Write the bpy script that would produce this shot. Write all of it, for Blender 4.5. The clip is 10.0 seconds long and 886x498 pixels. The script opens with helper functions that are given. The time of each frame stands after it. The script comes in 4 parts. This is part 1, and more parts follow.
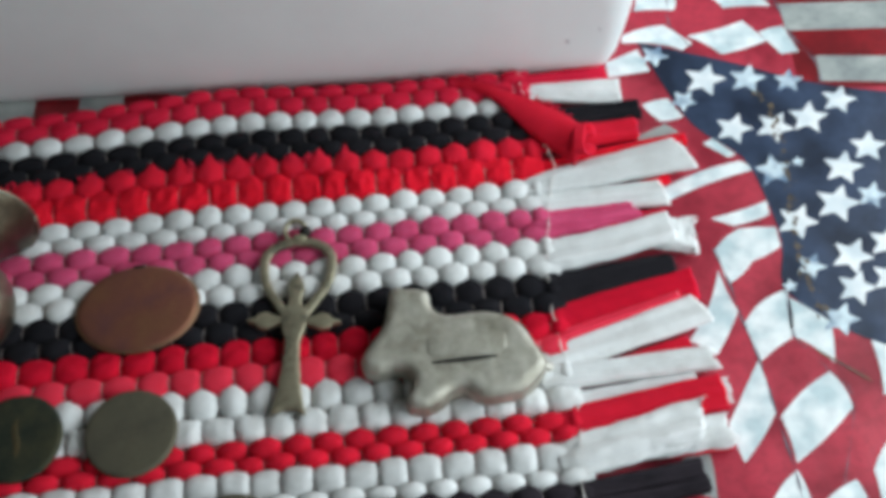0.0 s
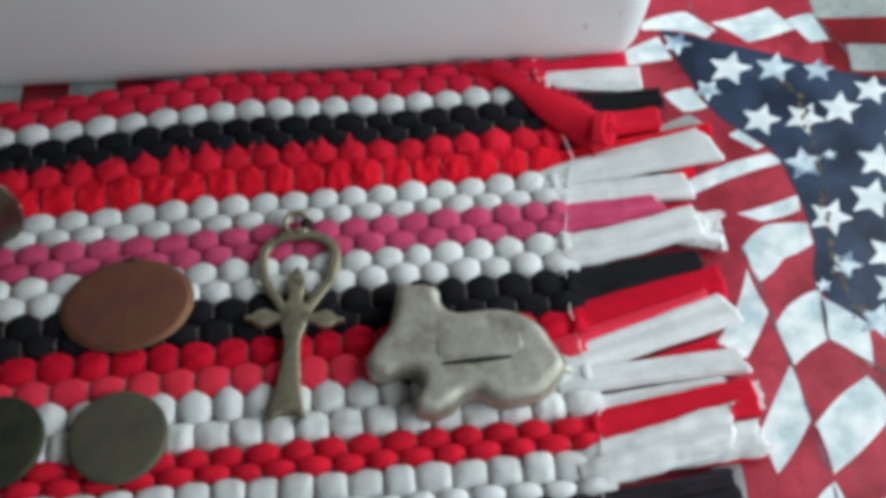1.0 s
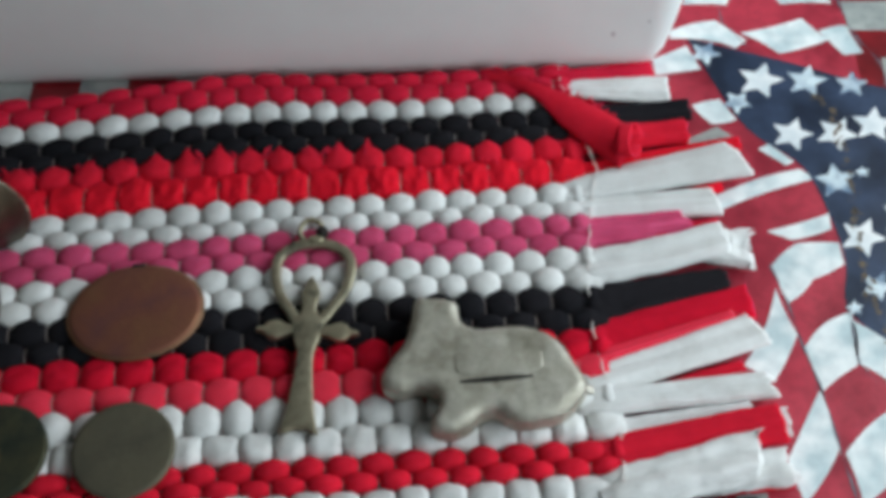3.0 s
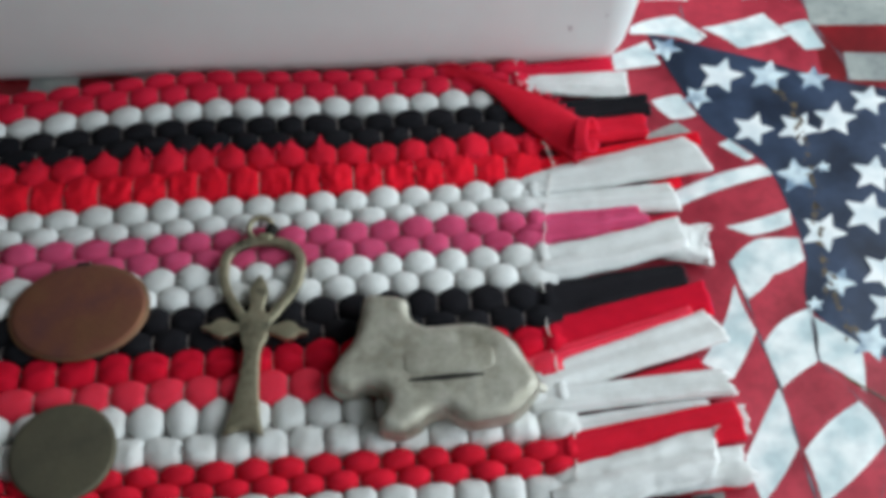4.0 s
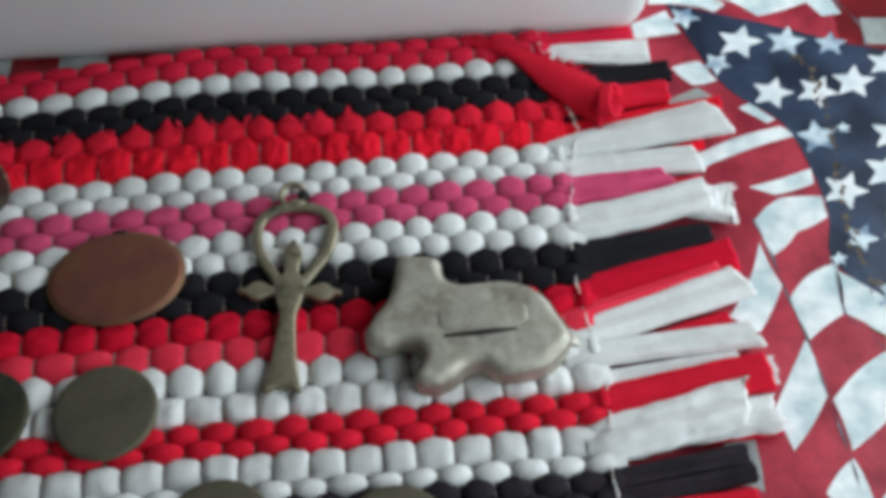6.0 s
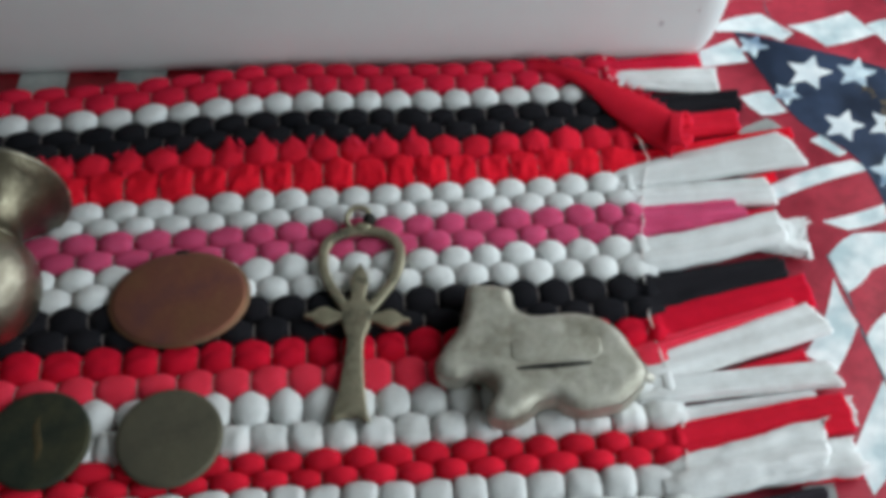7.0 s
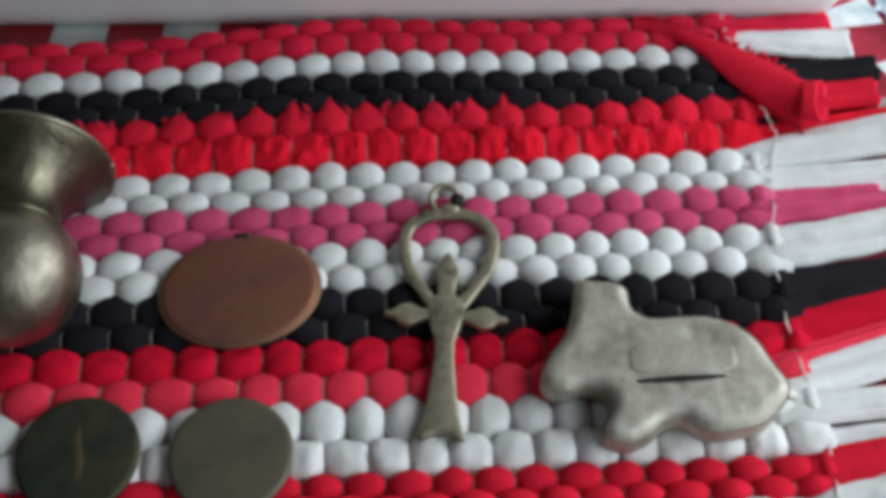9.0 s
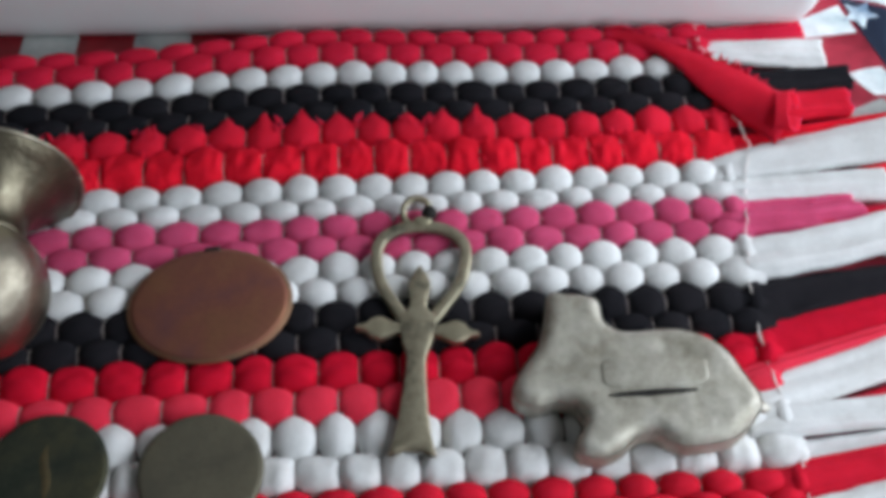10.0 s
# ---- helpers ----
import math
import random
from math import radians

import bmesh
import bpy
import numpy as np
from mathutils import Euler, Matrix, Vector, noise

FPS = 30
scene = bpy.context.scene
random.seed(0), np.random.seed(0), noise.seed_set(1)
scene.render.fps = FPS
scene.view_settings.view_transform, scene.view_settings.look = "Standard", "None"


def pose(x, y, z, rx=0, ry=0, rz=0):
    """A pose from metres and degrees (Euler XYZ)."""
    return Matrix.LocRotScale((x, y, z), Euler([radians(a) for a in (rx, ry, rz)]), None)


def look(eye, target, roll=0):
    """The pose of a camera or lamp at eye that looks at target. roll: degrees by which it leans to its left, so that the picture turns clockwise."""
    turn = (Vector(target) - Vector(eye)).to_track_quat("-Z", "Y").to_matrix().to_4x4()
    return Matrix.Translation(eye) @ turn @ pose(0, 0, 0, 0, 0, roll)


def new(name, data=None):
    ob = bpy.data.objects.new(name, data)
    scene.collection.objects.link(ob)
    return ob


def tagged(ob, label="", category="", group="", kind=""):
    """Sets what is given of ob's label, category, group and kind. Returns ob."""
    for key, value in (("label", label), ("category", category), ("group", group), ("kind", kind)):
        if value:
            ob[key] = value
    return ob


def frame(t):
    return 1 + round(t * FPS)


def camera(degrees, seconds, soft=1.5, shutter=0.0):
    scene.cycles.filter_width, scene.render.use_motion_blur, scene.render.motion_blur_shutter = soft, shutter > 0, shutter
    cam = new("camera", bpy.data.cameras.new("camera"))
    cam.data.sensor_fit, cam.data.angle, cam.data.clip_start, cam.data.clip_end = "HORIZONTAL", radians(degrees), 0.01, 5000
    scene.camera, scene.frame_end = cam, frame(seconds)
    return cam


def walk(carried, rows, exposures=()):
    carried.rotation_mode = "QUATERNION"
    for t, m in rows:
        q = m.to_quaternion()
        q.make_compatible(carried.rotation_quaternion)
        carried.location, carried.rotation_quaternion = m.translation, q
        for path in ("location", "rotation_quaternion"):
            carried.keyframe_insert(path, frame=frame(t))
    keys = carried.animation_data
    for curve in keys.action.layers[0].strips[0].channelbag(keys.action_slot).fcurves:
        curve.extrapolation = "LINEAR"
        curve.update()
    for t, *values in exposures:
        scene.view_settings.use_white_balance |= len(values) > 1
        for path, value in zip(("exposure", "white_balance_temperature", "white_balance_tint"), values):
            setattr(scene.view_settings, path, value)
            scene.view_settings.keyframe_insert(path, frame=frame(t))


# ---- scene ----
from mathutils import geometry

cam = camera(41.0, 10.0, soft=5.0)
PATH = [
    (0, (-0.0523, -0.2909, 0.4324), (-0.0462, -0.0124, 0.0171), -4.31),
    (0.5, (-0.0591, -0.2764, 0.4237), (-0.0515, 0.0045, 0.0102), -3.99),
    (1, (-0.0578, -0.2787, 0.4018), (-0.0503, 0.0039, -0.0105), -3.67),
    (1.5, (-0.0577, -0.2673, 0.3949), (-0.0570, 0.0135, -0.0188), -4.39),
    (2, (-0.0611, -0.2670, 0.3960), (-0.0606, 0.0097, -0.0205), -3.72),
    (2.5, (-0.0653, -0.2685, 0.3899), (-0.0649, 0.0091, -0.0261), -3.57),
    (2.7, (-0.0639, -0.2672, 0.3932), (-0.0614, 0.0136, -0.0205), -3.24),
    (3.8, (-0.0540, -0.2611, 0.3872), (-0.0468, 0.0214, -0.0253), -2.43),
    (4, (-0.0478, -0.2658, 0.3803), (-0.0385, 0.0209, -0.0293), -2.40),
    (4.5, (-0.0554, -0.2556, 0.3699), (-0.0488, 0.0300, -0.0404), -4.67),
    (5, (-0.0458, -0.2668, 0.3752), (-0.0366, 0.0240, -0.0314), -3.29),
    (5.5, (-0.0517, -0.2819, 0.3781), (-0.0434, 0.0055, -0.0310), -3.75),
    (5.7, (-0.0546, -0.2857, 0.3754), (-0.0470, 0.0032, -0.0326), -3.79),
    (6.8, (-0.0820, -0.2759, 0.3816), (-0.0672, 0.0155, -0.0244), -1.71),
    (7, (-0.0857, -0.2723, 0.3741), (-0.0771, 0.0212, -0.0306), -2.05),
    (7.5, (-0.0832, -0.2575, 0.3776), (-0.0751, 0.0337, -0.0287), -1.40),
    (8, (-0.0961, -0.2452, 0.3661), (-0.0856, 0.0483, -0.0386), -1.26),
    (8.5, (-0.1064, -0.2338, 0.3490), (-0.1053, 0.0530, -0.0606), -2.24),
    (9, (-0.1128, -0.2264, 0.3305), (-0.1111, 0.0524, -0.0845), -2.23),
    (9.5, (-0.1081, -0.2224, 0.3235), (-0.1037, 0.0519, -0.0946), -2.04),
    (10, (-0.1082, -0.2223, 0.3305), (-0.1003, 0.0570, -0.0842), -1.45),
]
walk(cam, [(t, look(eye, target, roll)) for t, eye, target, roll in PATH],
     exposures=[(0, 0.04, 6500, 10), (0.5, -0.03, 6500, 10), (1.5, -0.07, 6500, 10), (2.5, -0.12, 6500, 10), (4, -0.09, 6500, 10), (4.5, -0.11, 6500, 10),
                (5.5, -0.06, 6500, 10), (7, -0.15, 6500, 10), (8, -0.09, 6500, 10), (8.5, -0.05, 6520, 12), (9, 0.02, 6480, 14), (10, 0.14, 6400, 17)])

# world, window light and exposure
world = bpy.data.worlds.new("world")
scene.world = world
world.use_nodes = True
wn = world.node_tree
sky = wn.nodes.new("ShaderNodeTexSky")
sky.sky_type = "NISHITA"
sky.sun_disc = False
sky.sun_elevation, sky.sun_rotation = radians(38), radians(60)
wn.links.new(sky.outputs["Color"], wn.nodes["Background"].inputs["Color"])
wn.nodes["Background"].inputs["Strength"].default_value = 0.1
WINDOW_WATTS, WINDOW_COLOR = 9.0, (0.86, 0.96, 1.0)
window_light = bpy.data.lights.new("window_light", "AREA")
window_light.shape, window_light.size, window_light.size_y = "RECTANGLE", 1.2, 0.58
window_light.energy, window_light.color = WINDOW_WATTS, WINDOW_COLOR
new("window_light", window_light).matrix_world = look((0.465, -0.22, 0.38), (-1.0, -0.22, 0.38))

CLOTH = -0.009       # the tablecloth's surface; the woven mat's top is about z = 0


# ---- materials ----
def material(name):
    m = bpy.data.materials.new(name)
    m.use_nodes = True
    return m, m.node_tree, m.node_tree.nodes["Principled BSDF"]


def node(tree, kind, **values):
    n = tree.nodes.new(kind)
    for key, value in values.items():
        n.inputs[key].default_value = value
    return n


def noise_of(tree, scale, detail=3.0, rough=0.6):
    tc = tree.nodes.new("ShaderNodeTexCoord")
    n = node(tree, "ShaderNodeTexNoise", Scale=scale, Detail=detail, Roughness=rough)
    tree.links.new(tc.outputs["Object"], n.inputs["Vector"])
    return n


def ramp(tree, source, stops):
    r = tree.nodes.new("ShaderNodeValToRGB")
    while len(r.color_ramp.elements) < len(stops):
        r.color_ramp.elements.new(0.5)
    for e, (at, col) in zip(r.color_ramp.elements, stops):
        e.position, e.color = at, (*col, 1)
    tree.links.new(source, r.inputs["Fac"])
    return r.outputs["Color"]


def mix(tree, a, b, fac, blend="MIX"):
    n = tree.nodes.new("ShaderNodeMix")
    n.data_type, n.blend_type = "RGBA", blend
    for value, socket in ((fac, n.inputs[0]), (a, n.inputs[6]), (b, n.inputs[7])):
        if isinstance(value, bpy.types.NodeSocket):
            tree.links.new(value, socket)
        elif isinstance(value, (int, float)):
            socket.default_value = value
        else:
            socket.default_value = (*value, 1)
    return n.outputs[2]


def relief(tree, bsdf, sources):
    """Chained bumps from (socket, strength, distance)."""
    last = None
    for socket, strength, distance in sources:
        b = node(tree, "ShaderNodeBump", Strength=strength, Distance=distance)
        tree.links.new(socket, b.inputs["Height"])
        if last:
            tree.links.new(last, b.inputs["Normal"])
        last = b.outputs["Normal"]
    tree.links.new(last, bsdf.inputs["Normal"])


def tone(c, k):
    return tuple(min(1.0, v * k) for v in c)


def fabric(name, col, soil, weave=0.35, spread=0.12):
    """Cotton jersey: knit grain, lint, soiling in patches, and a tone of its own for every strip."""
    m, t, b = material(name)
    patches = noise_of(t, 55, 4)
    grain = noise_of(t, 1400, 2, 0.7)
    lint = noise_of(t, 380, 4, 0.75)
    col_a = ramp(t, patches.outputs["Fac"], [(0.34, soil), (0.56, col), (0.8, tone(col, 1.1))])
    col_b = mix(t, col_a, ramp(t, grain.outputs["Fac"], [(0.3, (0.8, 0.8, 0.8)), (0.65, (1, 1, 1))]), 0.7, "MULTIPLY")
    info = t.nodes.new("ShaderNodeObjectInfo")
    own = ramp(t, info.outputs["Random"], [(0.0, (1 - spread,) * 3), (1.0, (1, 1, 1))])
    t.links.new(mix(t, col_b, own, 1.0, "MULTIPLY"), b.inputs["Base Color"])
    b.inputs["Roughness"].default_value = 0.92
    b.inputs["Specular IOR Level"].default_value = 0.1
    b.inputs["Subsurface Weight"].default_value = 0.4
    b.inputs["Subsurface Radius"].default_value = (1.0, 1.0, 1.0)
    b.inputs["Subsurface Scale"].default_value = 0.003
    relief(t, b, [(lint.outputs["Fac"], 0.18, 0.0010), (grain.outputs["Fac"], weave, 0.0003)])
    return m


def metal(name, col, dark, bright, rough=(0.28, 0.5), patch=70.0, metallic=1.0, dents=0.2):
    """Tarnished cast metal: patina in patches, rubbed spots, fine scratches and pits."""
    m, t, b = material(name)
    big = noise_of(t, patch, 5, 0.62)
    fine = noise_of(t, 900, 4, 0.7)
    base = ramp(t, big.outputs["Fac"], [(0.32, dark), (0.5, col), (0.7, bright)])
    spots = ramp(t, fine.outputs["Fac"], [(0.36, (0.55, 0.53, 0.5)), (0.55, (1, 1, 1))])
    t.links.new(mix(t, base, spots, 0.3, "MULTIPLY"), b.inputs["Base Color"])
    b.inputs["Metallic"].default_value = metallic
    r = ramp(t, big.outputs["Fac"], [(0.3, (rough[1],) * 3), (0.7, (rough[0],) * 3)])
    t.links.new(r, b.inputs["Roughness"])
    relief(t, b, [(big.outputs["Fac"], dents, 0.002), (fine.outputs["Fac"], 0.12, 0.0004)])
    return m


def printed(name, col, shade, scale=26.0, rough=0.34, worn=(0.2, 0.16, 0.15), blotch=0.75):
    """Oilcloth print: soft airbrushed tone, specks where the ink is worn, a thin gloss."""
    m, t, b = material(name)
    soft = noise_of(t, scale, 2, 0.5)
    speck = noise_of(t, 700, 4, 0.7)
    cloth = noise_of(t, 1100, 2, 0.6)
    base = ramp(t, soft.outputs["Fac"], [(0.36, shade), (0.6, col)])
    mottle = noise_of(t, 190, 5, 0.7)
    base = mix(t, base, ramp(t, mottle.outputs["Fac"], [(0.36, (0.66, 0.68, 0.70)), (0.56, (1, 1, 1))]), blotch, "MULTIPLY")
    flecks = ramp(t, speck.outputs["Fac"], [(0.66, (0, 0, 0)), (0.76, (1, 1, 1))])
    t.links.new(mix(t, base, worn, mix(t, (0, 0, 0), flecks, 0.35)), b.inputs["Base Color"])
    b.inputs["Roughness"].default_value = rough
    b.inputs["Specular IOR Level"].default_value = 0.4
    relief(t, b, [(soft.outputs["Fac"], 0.25, 0.003), (cloth.outputs["Fac"], 0.18, 0.0003)])
    return m


def plain(name, col, rough=0.6, vary=0.88, scale=8.0, bump=0.1):
    m, t, b = material(name)
    n = noise_of(t, scale, 5)
    t.links.new(ramp(t, n.outputs["Fac"], [(0.35, tone(col, vary)), (0.65, col)]), b.inputs["Base Color"])
    b.inputs["Roughness"].default_value = rough
    relief(t, b, [(n.outputs["Fac"], bump, 0.002)])
    return m


WHITE = fabric("white_cotton", (0.79, 0.805, 0.79), (0.69, 0.695, 0.675), spread=0.10)
CREAM = fabric("soiled_white_cotton", (0.82, 0.835, 0.82), (0.68, 0.68, 0.655), spread=0.10)
RED = fabric("red_cotton", (0.77, 0.015, 0.042), (0.65, 0.012, 0.033))
ROSE = fabric("rose_red_cotton", (0.72, 0.018, 0.056), (0.60, 0.014, 0.045))
SCARLET = fabric("scarlet_cotton", (0.86, 0.011, 0.032), (0.74, 0.009, 0.026))
CORAL = fabric("coral_red_cotton", (0.90, 0.045, 0.088), (0.82, 0.038, 0.075), spread=0.06)
WINE = fabric("dark_red_cotton", (0.66, 0.007, 0.031), (0.53, 0.005, 0.024))
PINK = fabric("magenta_pink_cotton", (0.72, 0.095, 0.215), (0.60, 0.07, 0.165))
BLACK = fabric("black_cotton", (0.016, 0.015, 0.018), (0.011, 0.011, 0.014))
CHARCOAL = fabric("faded_black_cotton", (0.032, 0.026, 0.032), (0.02, 0.017, 0.021))
THREAD = fabric("white_thread", (0.84, 0.79, 0.75), (0.66, 0.58, 0.54), 0.2)
TWINE = fabric("grey_warp_twine", (0.44, 0.37, 0.34), (0.30, 0.25, 0.24), 0.2)
BRASS = metal("aged_brass", (0.29, 0.265, 0.205), (0.18, 0.16, 0.12), (0.38, 0.35, 0.28), (0.31, 0.50), 60.0, 1.0, 0.5)
TARNISHED = metal("dark_tarnished_brass", (0.155, 0.137, 0.095), (0.09, 0.082, 0.058), (0.24, 0.22, 0.155), (0.30, 0.46), 75.0, 1.0, 0.5)
ANTIQUE = metal("antique_bronze", (0.45, 0.415, 0.29), (0.30, 0.28, 0.20), (0.54, 0.50, 0.36), (0.46, 0.62), 60.0)
STAINED = metal("stained_bronze", (0.38, 0.35, 0.25), (0.12, 0.115, 0.085), (0.50, 0.46, 0.33), (0.48, 0.66), 120.0)
PEWTER = metal("pewter_grey_metal", (0.465, 0.45, 0.375), (0.29, 0.275, 0.215), (0.61, 0.60, 0.525), (0.56, 0.74), 70.0, 0.65, 0.42)
PATINA = metal("dark_patina", (0.02, 0.018, 0.014), (0.01, 0.01, 0.01), (0.03, 0.028, 0.02), (0.6, 0.8), 80.0, 0.4)
COPPER = metal("brown_copper", (0.27, 0.105, 0.070), (0.21, 0.085, 0.082), (0.29, 0.135, 0.070), (0.56, 0.70), 52.0, 0.7, 0.08)
BRONZED = metal("olive_brown_copper", (0.27, 0.15, 0.085), (0.19, 0.135, 0.082), (0.29, 0.145, 0.080), (0.52, 0.66), 90.0, 0.7, 0.1)
OLIVE = metal("olive_tarnish", (0.138, 0.127, 0.088), (0.108, 0.100, 0.072), (0.160, 0.145, 0.097), (0.62, 0.72), 50.0, 0.6, 0.1)
VERDIGRIS = metal("green_black_tarnish", (0.040, 0.046, 0.029), (0.020, 0.030, 0.020), (0.070, 0.068, 0.036), (0.62, 0.75), 90.0, 0.5, 0.2)
RELIEF = metal("rubbed_relief", (0.105, 0.082, 0.038), (0.055, 0.052, 0.030), (0.135, 0.10, 0.046), (0.6, 0.7), 90.0, 0.5, 0.2)
INK_RED = printed("printed_red", (0.54, 0.050, 0.080), (0.30, 0.022, 0.040), 34.0)
INK_DEEP = printed("printed_deep_red", (0.26, 0.012, 0.018), (0.16, 0.008, 0.012))
INK_WHITE = printed("printed_white", (0.93, 0.98, 0.97), (0.58, 0.71, 0.73), 62.0, blotch=0.45)
INK_GREY = printed("printed_grey_white", (0.46, 0.49, 0.46), (0.30, 0.33, 0.32), 34.0)
INK_BLUE = printed("printed_navy", (0.046, 0.070, 0.125), (0.018, 0.028, 0.052), 36.0)
INK_PALE = printed("printed_pale_blue", (0.74, 0.86, 0.90), (0.20, 0.30, 0.42), 95.0, blotch=0.4)
INK_STAR = printed("printed_star_white", (0.93, 0.96, 0.96), (0.70, 0.78, 0.81), 70.0, blotch=0.2)
INK_SHADE = printed("printed_fold_shadow", (0.20, 0.19, 0.22), (0.10, 0.09, 0.12), 160.0)
INK_GOLD = printed("worn_gold_crease", (0.20, 0.145, 0.085), (0.10, 0.085, 0.075), 160.0)
PLASTIC = plain("white_plastic", (0.84, 0.89, 0.875), 0.42, 0.95, 18.0, 0.06)
SMUDGE = plain("grey_smudge", (0.66, 0.67, 0.67), 0.6, 0.8, 300.0)
PAINT = plain("grey_wall_paint", (0.50, 0.51, 0.49), 0.8, 0.93, 3.0)
CEILING = plain("white_ceiling_paint", (0.72, 0.74, 0.72), 0.9, 0.95, 3.0)
BOARDS = plain("brown_floor_boards", (0.22, 0.13, 0.075), 0.45, 0.6, 6.0)
TABLE = plain("dark_table_wood", (0.14, 0.075, 0.04), 0.4, 0.6, 12.0)


# ---- mesh helpers ----
def mesh_from(name, verts, faces, mat, smooth=True):
    me = bpy.data.meshes.new(name)
    me.from_pydata([tuple(v) for v in verts], [], faces)
    me.materials.append(mat)
    bm = bmesh.new()
    bm.from_mesh(me)
    bmesh.ops.recalc_face_normals(bm, faces=bm.faces)
    for f in bm.faces:
        f.smooth = smooth
    bm.to_mesh(me)
    bm.free()
    return me


def part(name, me, parent, label=""):
    ob = new(name, me)
    ob.parent = parent
    return tagged(ob, label) if label else ob


def thing(name, m, label, category, group="", kind=""):
    """An Empty at the base of a thing."""
    ob = new(name)
    ob.empty_display_size = 0.01
    ob.matrix_basis = m
    return tagged(ob, label, category, group, kind)


def loft(rings, closed=True, caps=True):
    """Vertices and faces of a skin over equal rings of points."""
    n = len(rings[0])
    verts = [p for ring in rings for p in ring]
    faces = []
    for i in range(len(rings) - 1):
        for j in range(n if closed else n - 1):
            k = (j + 1) % n
            faces.append((i * n + j, i * n + k, (i + 1) * n + k, (i + 1) * n + j))
    if caps and closed:
        faces += [tuple(range(n)), tuple((len(rings) - 1) * n + j for j in range(n))]
    return verts, faces


def tube(path, radius, sides=8):
    """Rings round a path of points; radius may be a number or a function of the way along it."""
    rings = []
    for i, p in enumerate(path):
        a, b = Vector(path[max(i - 1, 0)]), Vector(path[min(i + 1, len(path) - 1)])
        d = (b - a).normalized()
        side = d.cross(Vector((0, 0, 1)))
        side = side.normalized() if side.length > 1e-6 else Vector((1, 0, 0))
        up = side.cross(d)
        r = radius(i / (len(path) - 1)) if callable(radius) else radius
        rings.append([Vector(p) + r * (math.cos(q) * side + math.sin(q) * up) for q in (math.tau * j / sides for j in range(sides))])
    return loft(rings)


def curve_through(points, steps=8, closed=False):
    """A Catmull-Rom curve through points."""
    pts = [Vector(p) for p in points]
    n, out = len(pts), []
    for i in range(n if closed else n - 1):
        a, b, c, d = (pts[k % n] if closed else pts[min(max(k, 0), n - 1)] for k in (i - 1, i, i + 1, i + 2))
        for s in range(steps):
            t = s / steps
            out.append(0.5 * (2 * b + (c - a) * t + (2 * a - 5 * b + 4 * c - d) * t * t + (3 * b - a - 3 * c + d) * t ** 3))
    return out if closed else out + [pts[-1]]


def slab(outline, low, high, edge, steps=3):
    """A plate over a flat outline, with rounded upper and lower edges."""
    n = len(outline)
    area = sum(outline[i][0] * outline[(i + 1) % n][1] - outline[(i + 1) % n][0] * outline[i][1] for i in range(n))
    inward = []
    for i in range(n):
        d = Vector(outline[(i + 1) % n][:2]) - Vector(outline[i - 1][:2])
        d = d.normalized() if d.length > 1e-9 else Vector((1, 0))
        inward.append(Vector((-d.y, d.x)) * (1 if area > 0 else -1))
    rings = []
    profile = [(edge * 0.5, low), (0.0, low + edge * 0.5)]
    profile += [(edge * (1 - math.cos(q)), high - edge + edge * math.sin(q)) for q in (math.pi / 2 * s / steps for s in range(steps + 1))]
    for shrink, z in profile:
        rings.append([(outline[i][0] + inward[i].x * shrink, outline[i][1] + inward[i].y * shrink, z) for i in range(n)])
    return loft(rings)


def lathe(profile, sides=48):
    """A body turned about local z from (radius, height) pairs."""
    rings = [[(r * math.cos(q), r * math.sin(q), z) for q in (math.tau * j / sides for j in range(sides))] for r, z in profile]
    return loft(rings)


def block(x0, x1, y0, y1, z0, z1):
    v = [(x, y, z) for z in (z0, z1) for y in (y0, y1) for x in (x0, x1)]
    return v, [(0, 1, 3, 2), (4, 6, 7, 5), (0, 4, 5, 1), (2, 3, 7, 6), (0, 2, 6, 4), (1, 5, 7, 3)]


def wobble(x, y, z, size, seed=0.0):
    return noise.noise(Vector((x / size + seed, y / size - seed, z / size + 3.1 * seed)))


# ---- the room, closed round the table ----
def setting(name, x0, x1, y0, y1, z0, z1, mat, label, category):
    v, f = block(x0, x1, y0, y1, z0, z1)
    return tagged(new(name, mesh_from(name, v, f, mat, False)), label, category, kind="structure")


FLOOR, EAST = -0.79, 0.475
setting("floor", -2.2, EAST, -2.1, 1.6, FLOOR - 0.1, FLOOR, BOARDS, "brown wooden floor under the table", "floor")
setting("ceiling", -2.2, EAST, -2.1, 1.6, 1.7, 1.8, CEILING, "plain white painted ceiling", "ceiling")
setting("wall_north", -2.2, EAST, 1.6, 1.7, FLOOR, 1.7, PAINT, "plain light grey painted wall", "wall")
setting("wall_south", -2.2, EAST, -2.2, -2.1, FLOOR, 1.7, PAINT, "plain light grey painted wall", "wall")
setting("wall_west", -2.3, -2.2, -2.2, 1.7, FLOOR, 1.7, PAINT, "plain light grey painted wall", "wall")
SILL, HEAD, SOUTH, NORTH = 0.07, 0.69, -0.84, 0.40
wall_east = setting("wall_east", EAST, EAST + 0.1, -2.2, 1.7, FLOOR, SILL, PAINT, "light grey wall with a wide window opening", "wall")
for y0, y1, z0, z1 in ((-2.2, 1.7, HEAD, 1.7), (-2.2, SOUTH, SILL, HEAD), (NORTH, 1.7, SILL, HEAD)):
    v, f = block(EAST, EAST + 0.1, y0, y1, z0, z1)
    part("wall_section", mesh_from("wall_section", v, f, PAINT, False), wall_east)

